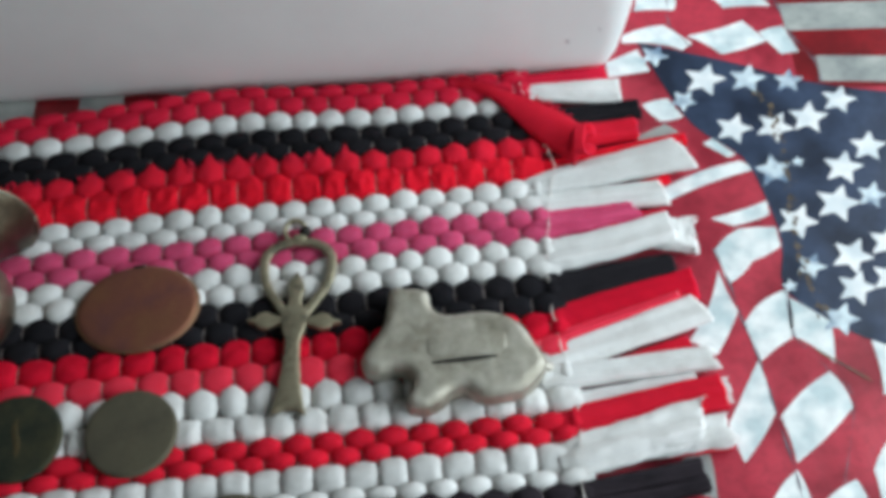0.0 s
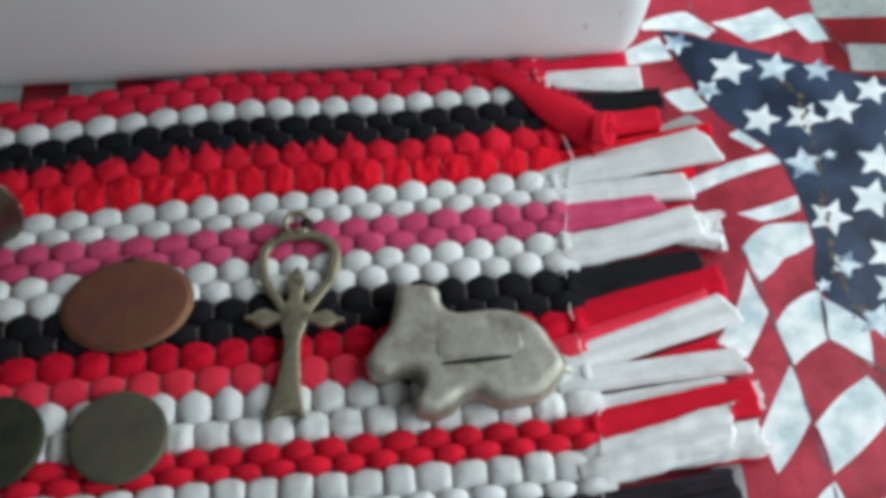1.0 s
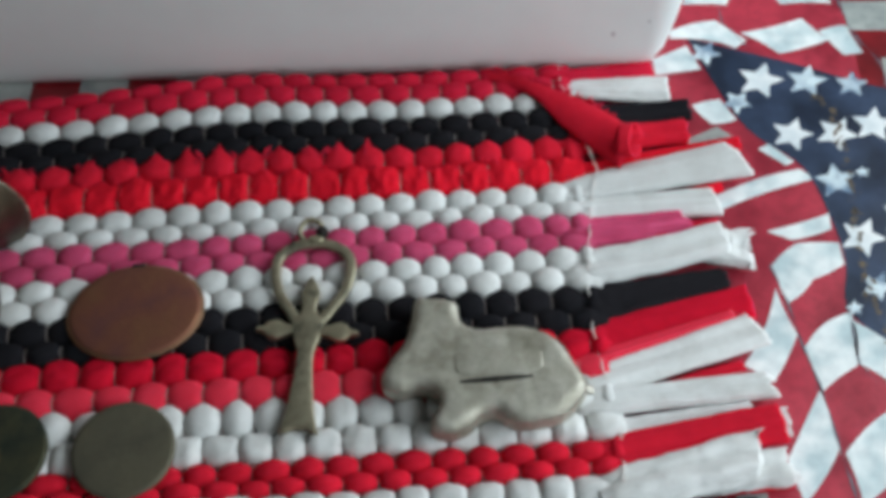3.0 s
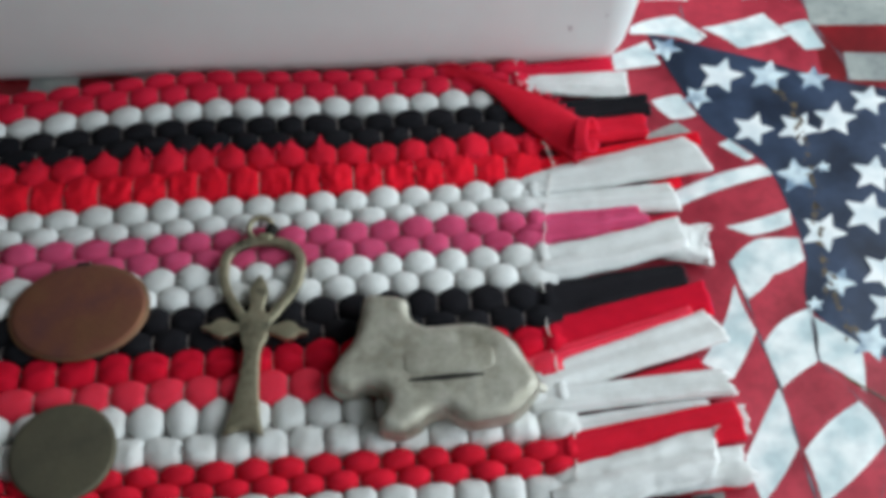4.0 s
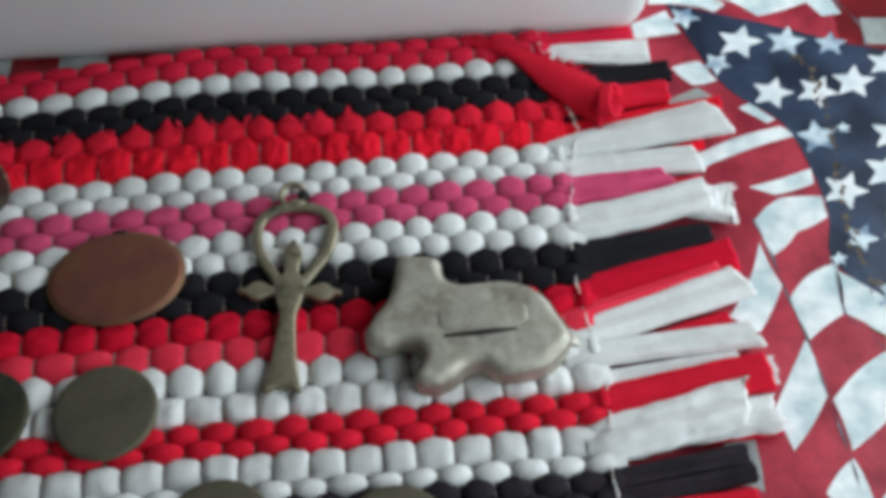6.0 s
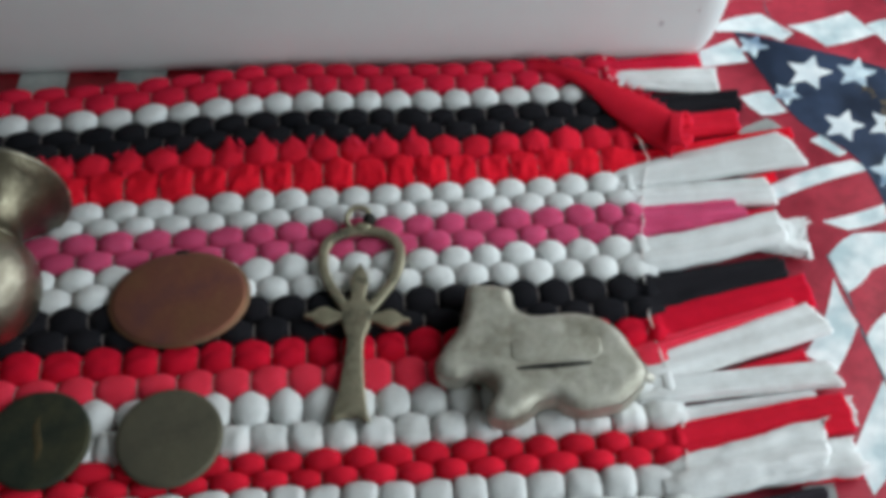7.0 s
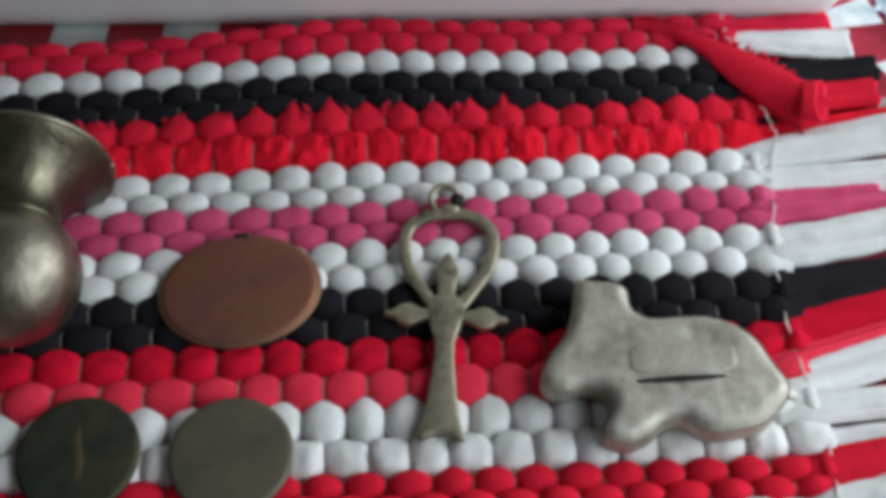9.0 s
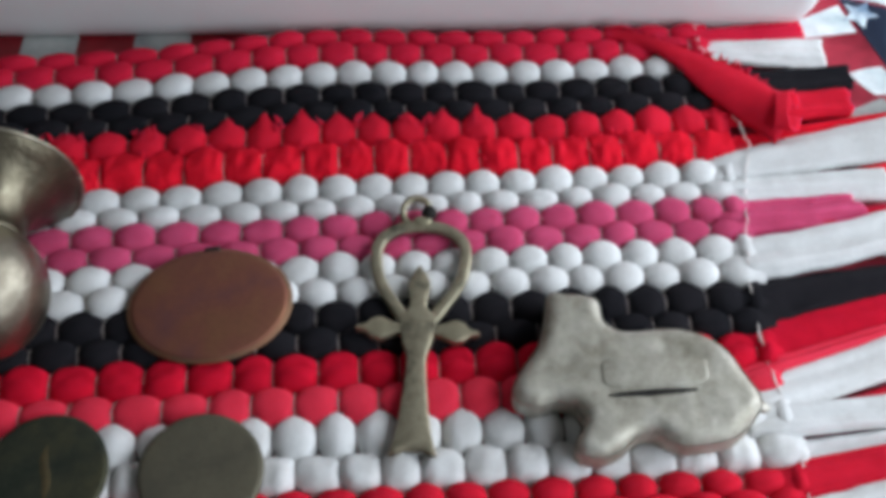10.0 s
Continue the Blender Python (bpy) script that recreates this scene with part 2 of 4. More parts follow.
# ---- table and printed tablecloth ----
table = thing("table", pose(0, 0, FLOOR), "dark wooden table hidden under the flag-print tablecloth", "table")
TOP = CLOTH - 0.003 - FLOOR
v, f = block(-0.75, 0.40, -0.45, 0.5, TOP - 0.03, TOP)
part("tabletop", mesh_from("tabletop", v, f, TABLE, False), table)
for lx in (-0.7, 0.35):
    for ly in (-0.4, 0.45):
        v, f = block(lx - 0.03, lx + 0.03, ly - 0.03, ly + 0.03, 0, TOP - 0.03)
        part("leg", mesh_from("leg", v, f, TABLE, False), table)

cloth = thing("tablecloth", pose(0, 0, CLOTH), "oilcloth tablecloth printed with waving red white and blue flags", "tablecloth")


def cloth_sheet():
    """The oilcloth, hanging a little over the table's edges."""
    xs, ys = np.linspace(-0.76, 0.41, 60), np.linspace(-0.46, 0.51, 44)
    v = [(x, y, -0.0001 - (0.06 if abs(x + 0.175) > 0.58 or abs(y - 0.025) > 0.48 else 0)) for y in ys for x in xs]
    f = [(j * 60 + i, j * 60 + i + 1, (j + 1) * 60 + i + 1, (j + 1) * 60 + i) for j in range(43) for i in range(59)]
    return v, f


v, f = cloth_sheet()
part("red_ground", mesh_from("red_ground", v, f, INK_RED), cloth)


def print_patch(cx, cy, ux, uy, vx, vy, ink=None, bend=0.18, lift=0.00006, name="printed_stripe"):
    """One printed bit of a waving stripe: a four-sided patch round (cx, cy), its long sides bowed."""
    n, verts, faces = 9, [], []
    for j in range(n):
        b = 2 * j / (n - 1) - 1
        for i in range(n):
            a = 2 * i / (n - 1) - 1
            s = b + bend * (1 - a * a) * 0.9 - bend * 0.4
            q = a + bend * 0.5 * (1 - b * b)
            verts.append((cx + ux * q + vx * s, cy + uy * q + vy * s, lift))
            if i and j:
                faces.append(((j - 1) * n + i - 1, (j - 1) * n + i, j * n + i, j * n + i - 1))
    part(name, mesh_from(name, verts, faces, ink or INK_WHITE), cloth)


def print_quad(a, b, c, d, ink=None, bows=(0, 0, 0, 0), lift=0.00006):
    """One printed bit of a waving stripe between four corners, each side bowed outwards by its share."""
    ring, corners = [], [Vector(p) for p in (a, b, c, d)]
    mid = sum(corners, Vector((0, 0))) / 4
    for k in range(4):
        p, q = corners[k], corners[(k + 1) % 4]
        out = Vector((q.y - p.y, p.x - q.x))
        if out.dot((p + q) / 2 - mid) < 0:
            out = -out
        ring += [p.lerp(q, t / 8) + out * bows[k] * math.sin(math.pi * t / 8) for t in range(8)]
    verts = [(mid.x, mid.y, lift)] + [(p.x, p.y, lift) for p in ring]
    n = len(ring)
    part("printed_stripe", mesh_from("printed_stripe", verts, [(0, 1 + k, 1 + (k + 1) % n) for k in range(n)], ink or INK_WHITE), cloth)


def print_star(cx, cy, r, turn=0.0, ink=None, squash=1.0, lift=0.0002):
    """A five-pointed printed star."""
    verts = [(cx, cy, lift)]
    for k in range(10):
        q, s = radians(90 + turn + 36 * k), 0.98 * r if k % 2 == 0 else r * 0.47
        x, y = s * math.cos(q), s * math.sin(q) * squash
        verts.append((cx + x + 0.12 * y, cy + y, lift))
    part("printed_star", mesh_from("printed_star", verts, [(0, 1 + k, 1 + (k + 1) % 10) for k in range(10)], ink or INK_STAR), cloth)


def blue_field():
    """The navy canton: a waving wedge between an upper and a lower edge."""
    upper = curve_through([(0.062, 0.1188, 0), (0.107, 0.099, 0), (0.1444, 0.081, 0), (0.2, 0.066, 0), (0.24, 0.06, 0)], 8)
    lower = curve_through([(0.062, 0.1188, 0), (0.0685, 0.0925, 0), (0.079, 0.062, 0), (0.0975, 0.0405, 0), (0.103, 0.015, 0), (0.104, -0.009, 0), (0.0994, -0.0305, 0),
                           (0.1118, -0.0473, 0), (0.135, -0.064, 0), (0.19, -0.085, 0)], 8)
    n = 36
    at = lambda c, s: c[min(int(s * (len(c) - 1)), len(c) - 2)].lerp(c[min(int(s * (len(c) - 1)), len(c) - 2) + 1], s * (len(c) - 1) - min(int(s * (len(c) - 1)), len(c) - 2))
    rows = [[(*(at(upper, i / n).lerp(at(lower, i / n), j / 6)).xy, 0.00013) for j in range(7)] for i in range(n + 1)]
    return loft(rows, closed=False)


# large faded stripes behind, deep red and grey white
print_patch(0.196, 0.1055, 0.060, -0.006, 0.0016, 0.032, INK_DEEP, 0.02, 0.00003)
print_patch(0.190, 0.1225, 0.053, -0.0045, 0.0005, 0.0095, INK_GREY, 0.02)
print_patch(0.190, 0.0850, 0.044, -0.0060, 0.0013, 0.0083, INK_GREY, 0.02)
print_patch(0.190, 0.1590, 0.060, -0.0060, 0.0013, 0.0095, INK_GREY, 0.02)
# rippled stripes above the canton
print_patch(0.0749, 0.1439, 0.0103, -0.0010, 0.0011, 0.0042)
print_quad((0.0550, 0.1240), (0.0770, 0.1290), (0.0780, 0.1140), (0.0540, 0.1190), None, (0.06, 0, -0.05, 0))
print_quad((0.0770, 0.1290), (0.0890, 0.1150), (0.0830, 0.1105), (0.0780, 0.1140))
print_quad((0.0870, 0.1200), (0.1170, 0.1270), (0.1260, 0.1120), (0.1020, 0.1055), None, (-0.03, 0, 0.03, -0.05))
print_quad((0.1230, 0.1180), (0.1360, 0.1210), (0.1400, 0.1030), (0.1310, 0.1022), None, (0.05, 0, 0, 0))
print_patch(0.1173, 0.1420, 0.0120, -0.0007, -0.004, 0.0055)
print_patch(0.098, 0.1600, 0.0150, -0.0007, -0.004, 0.0065)
part("printed_field", mesh_from("printed_field", *blue_field(), INK_BLUE), cloth, "navy blue printed field")
# stripes between the mat and the canton
print_quad((0.0440, 0.1070), (0.0610, 0.1140), (0.0650, 0.0990), (0.0440, 0.0970))
print_quad((0.0570, 0.0780), (0.0700, 0.0805), (0.0752, 0.0680), (0.0640, 0.0665), None, (0.04, 0, 0.05, 0.05))
print_quad((0.0490, 0.0580), (0.0660, 0.0650), (0.0712, 0.0590), (0.0510, 0.0560), INK_GREY)
print_quad((0.0810, 0.0510), (0.0860, 0.0535), (0.0950, 0.0430), (0.0912, 0.0412))
print_quad((0.0580, 0.0275), (0.0960, 0.0390), (0.1012, 0.0330), (0.0580, 0.0195), None, (0.04, 0.05, -0.03, 0))
print_quad((0.0755, 0.0080), (0.1030, 0.0150), (0.1022, 0.0070), (0.0850, 0.0028), None, (-0.02, 0, 0.03, 0))
print_quad((0.0740, -0.0090), (0.0868, 0.0012), (0.1034, 0.0002), (0.1032, -0.0103), None, (0.06, 0.02, 0, 0))
print_quad((0.0740, -0.0090), (0.1032, -0.0103), (0.0893, -0.0165), (0.0760, -0.0274), None, (0, 0.04, 0.06, 0))
print_quad((0.0733, -0.0195), (0.0772, -0.0412), (0.0640, -0.0610), (0.0540, -0.0530), None, (-0.03, 0.02, 0, -0.05))
print_quad((0.0787, -0.0470), (0.1000, -0.0325), (0.0968, -0.0562), (0.0808, -0.0665), None, (0.10, 0.06, -0.03, 0))
print_quad((0.1000, -0.0365), (0.1148, -0.0490), (0.1112, -0.0700), (0.0970, -0.0552), None, (0, 0.03, -0.06, 0.04))
print_quad((0.0800, -0.0655), (0.0815, -0.0900), (0.0645, -0.1100), (0.0620, -0.0925), None, (0.03, 0.03, 0.02, 0))
print_quad((0.0833, -0.0915), (0.1078, -0.0735), (0.1130, -0.0905), (0.0848, -0.1120), None, (0.05, 0.10, 0.03, -0.03))
print_patch(0.1400, -0.0800, 0.0120, -0.0080, 0.0010, 0.0130)
print_patch(0.0790, -0.1285, 0.0064, 0.0059, -0.0012, 0.0083)
print_patch(0.0990, -0.1320, 0.0080, 0.0045, -0.0011, 0.0070)
print_patch(0.1190, -0.1220, 0.0060, 0.0068, 0.0008, 0.0119)
print_patch(0.0455, -0.1121, 0.0057, -0.0012, 0.0006, 0.0103, INK_GREY)
# a row of printed checks behind the mat
for k in range(5):
    print_patch(-0.2960 + 0.0444 * k, 0.112 - 0.0004 * k, 0.0112, -0.0006, 0.0009, 0.0130, INK_GREY, 0.03)
for k in range(5):
    print_patch(-0.2738 + 0.0444 * k, 0.112 - 0.0004 * k, 0.0112, -0.0006, 0.0009, 0.0130, INK_DEEP, 0.03)
# stars
for cx, cy, r, turn in ((0.0900, 0.0901, 0.0112, -20), (0.0972, 0.0580, 0.0098, -22), (0.1165, 0.0569, 0.0100, -32), (0.1336, 0.0606, 0.0104, -12),
                        (0.1566, 0.0402, 0.0095, -12), (0.1418, 0.0295, 0.0103, -17), (0.1339, 0.0098, 0.0112, -22), (0.1136, 0.0021, 0.0103, -28),
                        (0.1327, -0.0187, 0.0103, -31), (0.1301, -0.0350, 0.0095, -23), (0.1500, -0.0134, 0.0095, -20), (0.1460, -0.0317, 0.0095, -25), (0.1507, 0.0698, 0.0093, -20)):
    print_star(cx, cy, r, turn)
for cx, cy, r, turn in ((0.1106, 0.0881, 0.0100, -16), (0.0685, 0.1085, 0.0080, -30), (0.1300, 0.0845, 0.0080, -10), (0.0772, 0.0780, 0.0074, -40),
                        (0.1100, 0.0315, 0.0098, 3), (0.1222, 0.0350, 0.0034, 0), (0.1504, 0.0124, 0.0080, -20),
                        (0.1135, -0.0219, 0.0075, -30), (0.1022, -0.0312, 0.0038, 0), (0.1192, -0.0496, 0.0090, -25)):
    print_star(cx, cy, r, turn, INK_PALE)
# thin printed shadows where the painted flags fold


def fold_line(points, width=0.00055):
    mids = curve_through([(x, y, 0.00009) for x, y in points], 8)
    rows = []
    for i, p in enumerate(mids):
        d = (mids[min(i + 1, len(mids) - 1)] - mids[max(i - 1, 0)]).normalized()
        side = Vector((-d.y, d.x, 0)) * width * (0.6 + 0.5 * math.sin(i * 0.9))
        rows.append([p - side, p + side])
    part("printed_fold_line", mesh_from("printed_fold_line", *loft(rows, closed=False), INK_SHADE), cloth)


fold_line([(0.0734, -0.0081), (0.0765, -0.0263), (0.0781, -0.0465), (0.0808, -0.0659), (0.0819, -0.0907), (0.0832, -0.1130), (0.0831, -0.1265)])
fold_line([(0.0994, -0.0288), (0.0990, -0.0403), (0.0976, -0.0555)])
fold_line([(0.0976, -0.0555), (0.1073, -0.0714), (0.1141, -0.0826), (0.1118, -0.0951), (0.1006, -0.1231)], 0.00022)
fold_line([(0.1363, 0.1394), (0.1390, 0.1150), (0.1457, 0.0969), (0.1455, 0.0820)])
fold_line([(0.0883, 0.1117), (0.0802, 0.1284), (0.0822, 0.1463)], 0.0004)
# worn brown flecks along an old crease


def worn_flecks():
    rng, verts, faces = random.Random(5), [], []
    crease = curve_through([(0.1110, 0.080, 0), (0.1175, 0.068, 0), (0.1165, 0.045, 0), (0.1150, 0.020, 0), (0.1110, -0.004, 0), (0.1105, -0.028, 0), (0.1135, -0.046, 0)], 30)
    for p in crease:
        for _ in range(2):
            if rng.random() < 0.42:
                cx, cy, r = p.x + rng.gauss(0, 0.0013), p.y + rng.gauss(0, 0.0013), rng.choice((0.0003, 0.0004, 0.0006, 0.0013))
                start = len(verts)
                verts += [(cx + r * rng.uniform(0.5, 1.2) * math.cos(q), cy + r * rng.uniform(0.6, 1.8) * math.sin(q), 0.00026) for q in (math.tau * k / 7 for k in range(7))]
                faces.append(tuple(range(start, start + 7)))
    return verts, faces


part("worn_ink", mesh_from("worn_ink", *worn_flecks(), INK_GOLD), cloth, "brown worn flecks along a crease")
print_patch(0.1130, -0.070, 0.009, -0.008, 0.0004, 0.0003, INK_GOLD, 0.4, 0.00026, "worn_crease")


# ---- the white container behind the mat ----
def tub():
    """A tapered tub with rounded corners and a rounded bottom edge."""
    rings = []
    for z, grow in ((0.0, -0.010), (0.0015, -0.0065), (0.005, -0.0035), (0.011, -0.0012), (0.022, 0.001), (0.05, 0.0060), (0.1, 0.0095), (0.15, 0.012), (0.156, 0.0135), (0.16, 0.0125)):
        w, d, r = 0.21 + grow, 0.11 + grow * 0.35, 0.012 + max(grow, 0)
        ring = []
        for sx, sy, q0 in ((1, 1, 0), (-1, 1, 90), (-1, -1, 180), (1, -1, 270)):
            for s in range(7):
                q = radians(q0 + 15 * s)
                ring.append((sx * (w - r) + r * math.cos(q), sy * (d - r) + r * math.sin(q), z))
        rings.append(ring)
    return loft(rings)


container = thing("storage_box", pose(-0.1539, 0.2188, CLOTH, 0, 0, -3.0), "white smooth plastic box standing behind the woven mat", "box")
part("body", mesh_from("body", *tub(), PLASTIC), container)
for sx, sz, r, y in ((0.1825, 0.0265, 0.0010, 0.11066), (0.1975, 0.034, 0.0007, 0.11113)):
    v, f = lathe([(r * 0.2, 0.0002), (r * 0.8, 0.00015), (r, 0.0)], 10)
    v = [(sx + p[0], -y - p[2], sz + p[1] * 1.8) for p in v]
    part("smudge", mesh_from("smudge", v, f, SMUDGE), container, "small grey smudge")

# ---- the woven rag mat ----
rug = thing("woven_rag_mat", pose(0, 0, CLOTH), "handwoven striped rag mat of red white pink black strips", "mat")
X_END, X_LEFT = 0.0040, -0.335


def bend(x, y):
    """How the rows bow away across the mat's far side."""
    k = max(0.0, (y - 0.015) / 0.075)
    return k * (0.0052 * math.exp(-(((x + 0.145) / 0.05) ** 2)) - 0.0007 / (1 + math.exp((x + 0.215) / 0.012)))


def warp_lines():
    """Where the warp threads stand: closer at the fringed end, wider apart towards the other."""
    x, out = 0.0083, []
    while x > X_LEFT:
        out.append(x)
        k = min(1.0, max(0.0, (-0.125 - x) / 0.1))
        x -= (0.01265 + 0.0026 * k) / 2
    return out


WARP = warp_lines()


def knot(k, row):
    """Where warp thread k crosses a row: near its line, never quite on it."""
    return WARP[k] + 0.0015 * noise.noise(Vector((k * 3.7 + 0.3, row * 1.9 + 0.6, 7.1)))


def weft(index, far, near, high=0.0062, pointed=0.0, frayed=0.0, plump=1.52, flat=2.0, pinch=0.52, waist=0.12, crease=0.0):
    """One cotton strip: a row of pillows, pinched down where every other warp thread crosses it."""
    rng = random.Random(index * 7 + 3)
    mid, half = (far + near) / 2, (far - near) / 2
    knots = [X_END] + [x for x in (knot(k, index) for k in range((index + 1) % 2, len(WARP), 2)) if x < X_END - 0.003]
    rings, sides, per = [], 30 if frayed > 0.001 or crease else 18, 20 if frayed > 0.001 else 12
    for k in range(len(knots) - 1):
        sharp, swell, lean, rise = rng.choice((0.25, 0.7, 1.0, 1.3)), rng.uniform(0.92, 1.07), rng.uniform(-0.10, 0.10), rng.uniform(-0.0005, 0.0005)
        sag = rng.uniform(-0.05, 0.05)
        for s in range(per):
            u = -math.cos(math.pi * s / per)
            x = knots[k] + (knots[k + 1] - knots[k]) * (u + 1) / 2
            fill = max(0.0, 1 - abs(u) ** flat) ** 0.5
            if k == 0 and u < 0:
                fill = max(fill, 0.88)
            b = half * plump * swell * (waist + (1 - waist) * fill)
            h = high * (pinch + (1 - pinch) * fill) * (1 + 0.30 * u if k == 0 and u < 0 else 1)
            yc, ring = mid + bend(x, mid) + lean * half * u + sag * half, []
            tip = pointed * sharp * max(0.0, 1 - abs(u) * 1.9) * (1.0 if -0.225 < x < -0.085 else 0.2)
            for j in range(sides):
                q = math.tau * j / sides
                c, sn = math.cos(q), math.sin(q)
                y = yc + b * c + (tip if c > 0.5 else 0)
                z = 0.0044 + rise * fill + h * math.copysign(abs(sn) ** 0.86, sn)
                r = (0.00030 * wobble(x, y, z, 0.0045, index) + 0.00020 * wobble(x, y, z, 0.0016, index)) * (0.3 + 0.7 * fill)
                if frayed:
                    r += frayed * (0.7 * wobble(x, y, z, 0.0050, index + 0.5) + 0.6 * wobble(x, y, z, 0.0022, index) + 0.45 * wobble(x, y, z, 0.0012, index)) * max(0.0, sn + 0.4)
                if crease and sn > 0.2:
                    r -= crease * fill * math.exp(-((c - 0.18 - 0.12 * math.cos(3 * u)) / 0.16) ** 2)
                ring.append((x, y + r * c, max(0.0004, z + r * sn)))
            rings.append(ring)
    return loft(rings)


STRIPS = (
    (0.0990, 0.0925, ROSE), (0.0925, 0.0845, ROSE), (0.0845, 0.0735, WHITE), (0.0735, 0.0650, BLACK), (0.0650, 0.0570, BLACK),
    (0.0570, 0.0470, RED), (0.0470, 0.0325, SCARLET), (0.0325, 0.0235, WHITE), (0.0235, 0.0160, WHITE), (0.0160, 0.0075, PINK),
    (0.0075, 0.0000, PINK), (0.0000, -0.0092, WHITE), (-0.0092, -0.0182, WHITE), (-0.0182, -0.0285, BLACK), (-0.0285, -0.0368, BLACK),
    (-0.0368, -0.0500, WINE), (-0.0500, -0.0598, CORAL), (-0.0598, -0.0715, WHITE), (-0.0715, -0.0838, CREAM), (-0.0838, -0.0908, RED),
    (-0.0908, -0.0968, RED), (-0.0968, -0.1085, WHITE), (-0.1085, -0.1148, WHITE), (-0.1148, -0.1225, CHARCOAL), (-0.1225, -0.1300, CHARCOAL),
    (-0.1300, -0.1390, RED), (-0.1390, -0.1480, RED), (-0.1480, -0.1570, WHITE),
)
SHAPE = {i: {} for i in range(len(STRIPS))}
SHAPE[0] = SHAPE[1] = dict(pinch=0.70, waist=0.22, plump=1.56)
SHAPE[3] = SHAPE[4] = SHAPE[13] = SHAPE[14] = dict(pinch=0.62, waist=0.22)
SHAPE[2] = dict(plump=1.28, high=0.0056)
SHAPE[5] = dict(pointed=0.0042, frayed=0.0005, pinch=0.52, waist=0.38)
SHAPE[6] = dict(high=0.0064, pointed=0.0015, frayed=0.0011, flat=3.0, plump=1.22, pinch=0.72, waist=0.68)
SHAPE[15] = dict(flat=2.3, plump=1.26, pinch=0.52, waist=0.38, crease=0.0016)
SHAPE[21] = dict(flat=2.9, plump=1.2, pinch=0.62, waist=0.55, frayed=0.0004)
SHAPE[9] = SHAPE[10] = dict(pinch=0.70, waist=0.20, plump=1.58)
SHAPE[16] = dict(flat=2.1, pinch=0.74, waist=0.30, plump=1.60, high=0.0068)
SHAPE[17] = dict(frayed=0.0004)
SHAPE[18] = dict(frayed=0.0010, flat=2.8, plump=1.2, waist=0.5)
for i, (far, near, mat) in enumerate(STRIPS):
    part("weft_strip", mesh_from("weft_strip", *weft(i, far, near, **SHAPE[i]), mat), rug)

# warp threads, over one strip and under the next
for k, x in enumerate(WARP):
    if x > X_END - 0.006:
        continue
    path = []
    for i, (far, near, mat) in enumerate(STRIPS):
        mid, over = (far + near) / 2, (i + 1) % 2 == k % 2
        x = knot(k, i)
        top = 0.0044 + SHAPE[i].get("high", 0.0062) * SHAPE[i].get("pinch", 0.52) + 0.00005
        if over:
            path += [(x, y + bend(x, y), top) for y in (mid + 0.25 * (far - near), mid - 0.25 * (far - near))]
        else:
            path.append((x, mid + bend(x, mid), 0.0030))
    v, f = tube(curve_through(path, 3), 0.00017, 6)
    part("warp_thread", mesh_from("warp_thread", v, f, TWINE), rug)


def shreds(seed, count, x0, x1, y0, y1, z, long):
    """Torn bits of cotton that stick up from a frayed strip, each a thin curled flake."""
    rng, verts, faces = random.Random(seed), [], []
    for _ in range(count):
        x, y = rng.uniform(x0, x1), rng.uniform(y0, y1)
        way, size, wide, curl = rng.gauss(0, 0.6), long * rng.uniform(0.45, 1.2), rng.uniform(0.0005, 0.0013), rng.uniform(0.2, 1.0)
        start, y = len(verts), y + bend(x, y)
        for s in range(4):
            t = s / 3
            w = wide * (1 - t) ** 0.7
            cx, cy = x + math.sin(way) * size * t, y + math.cos(way) * size * t
            cz = z + size * (0.75 * t - 0.55 * curl * t * t)
            for side in (-1, 1):
                for lift in (0, 0.0003):
                    verts.append((cx + side * w * math.cos(way), cy - side * w * math.sin(way), cz + lift))
        for s in range(3):
            a = start + 4 * s
            faces += [(a, a + 4, a + 6, a + 2), (a + 1, a + 3, a + 7, a + 5), (a, a + 1, a + 5, a + 4), (a + 2, a + 6, a + 7, a + 3)]
        faces += [(start, start + 2, start + 3, start + 1), (start + 12, start + 13, start + 15, start + 14)]
    return verts, faces


tagged(part("frayed_edge", mesh_from("frayed_edge", *shreds(3, 60, -0.262, -0.085, 0.0520, 0.0565, 0.0092, 0.0030), RED), rug), "torn fraying red cotton edge", kind="stuff")
tagged(part("frayed_edge", mesh_from("frayed_edge", *shreds(8, 120, -0.262, -0.010, 0.0360, 0.0465, 0.0096, 0.0017), SCARLET), rug), "torn fraying scarlet cotton edge", kind="stuff")


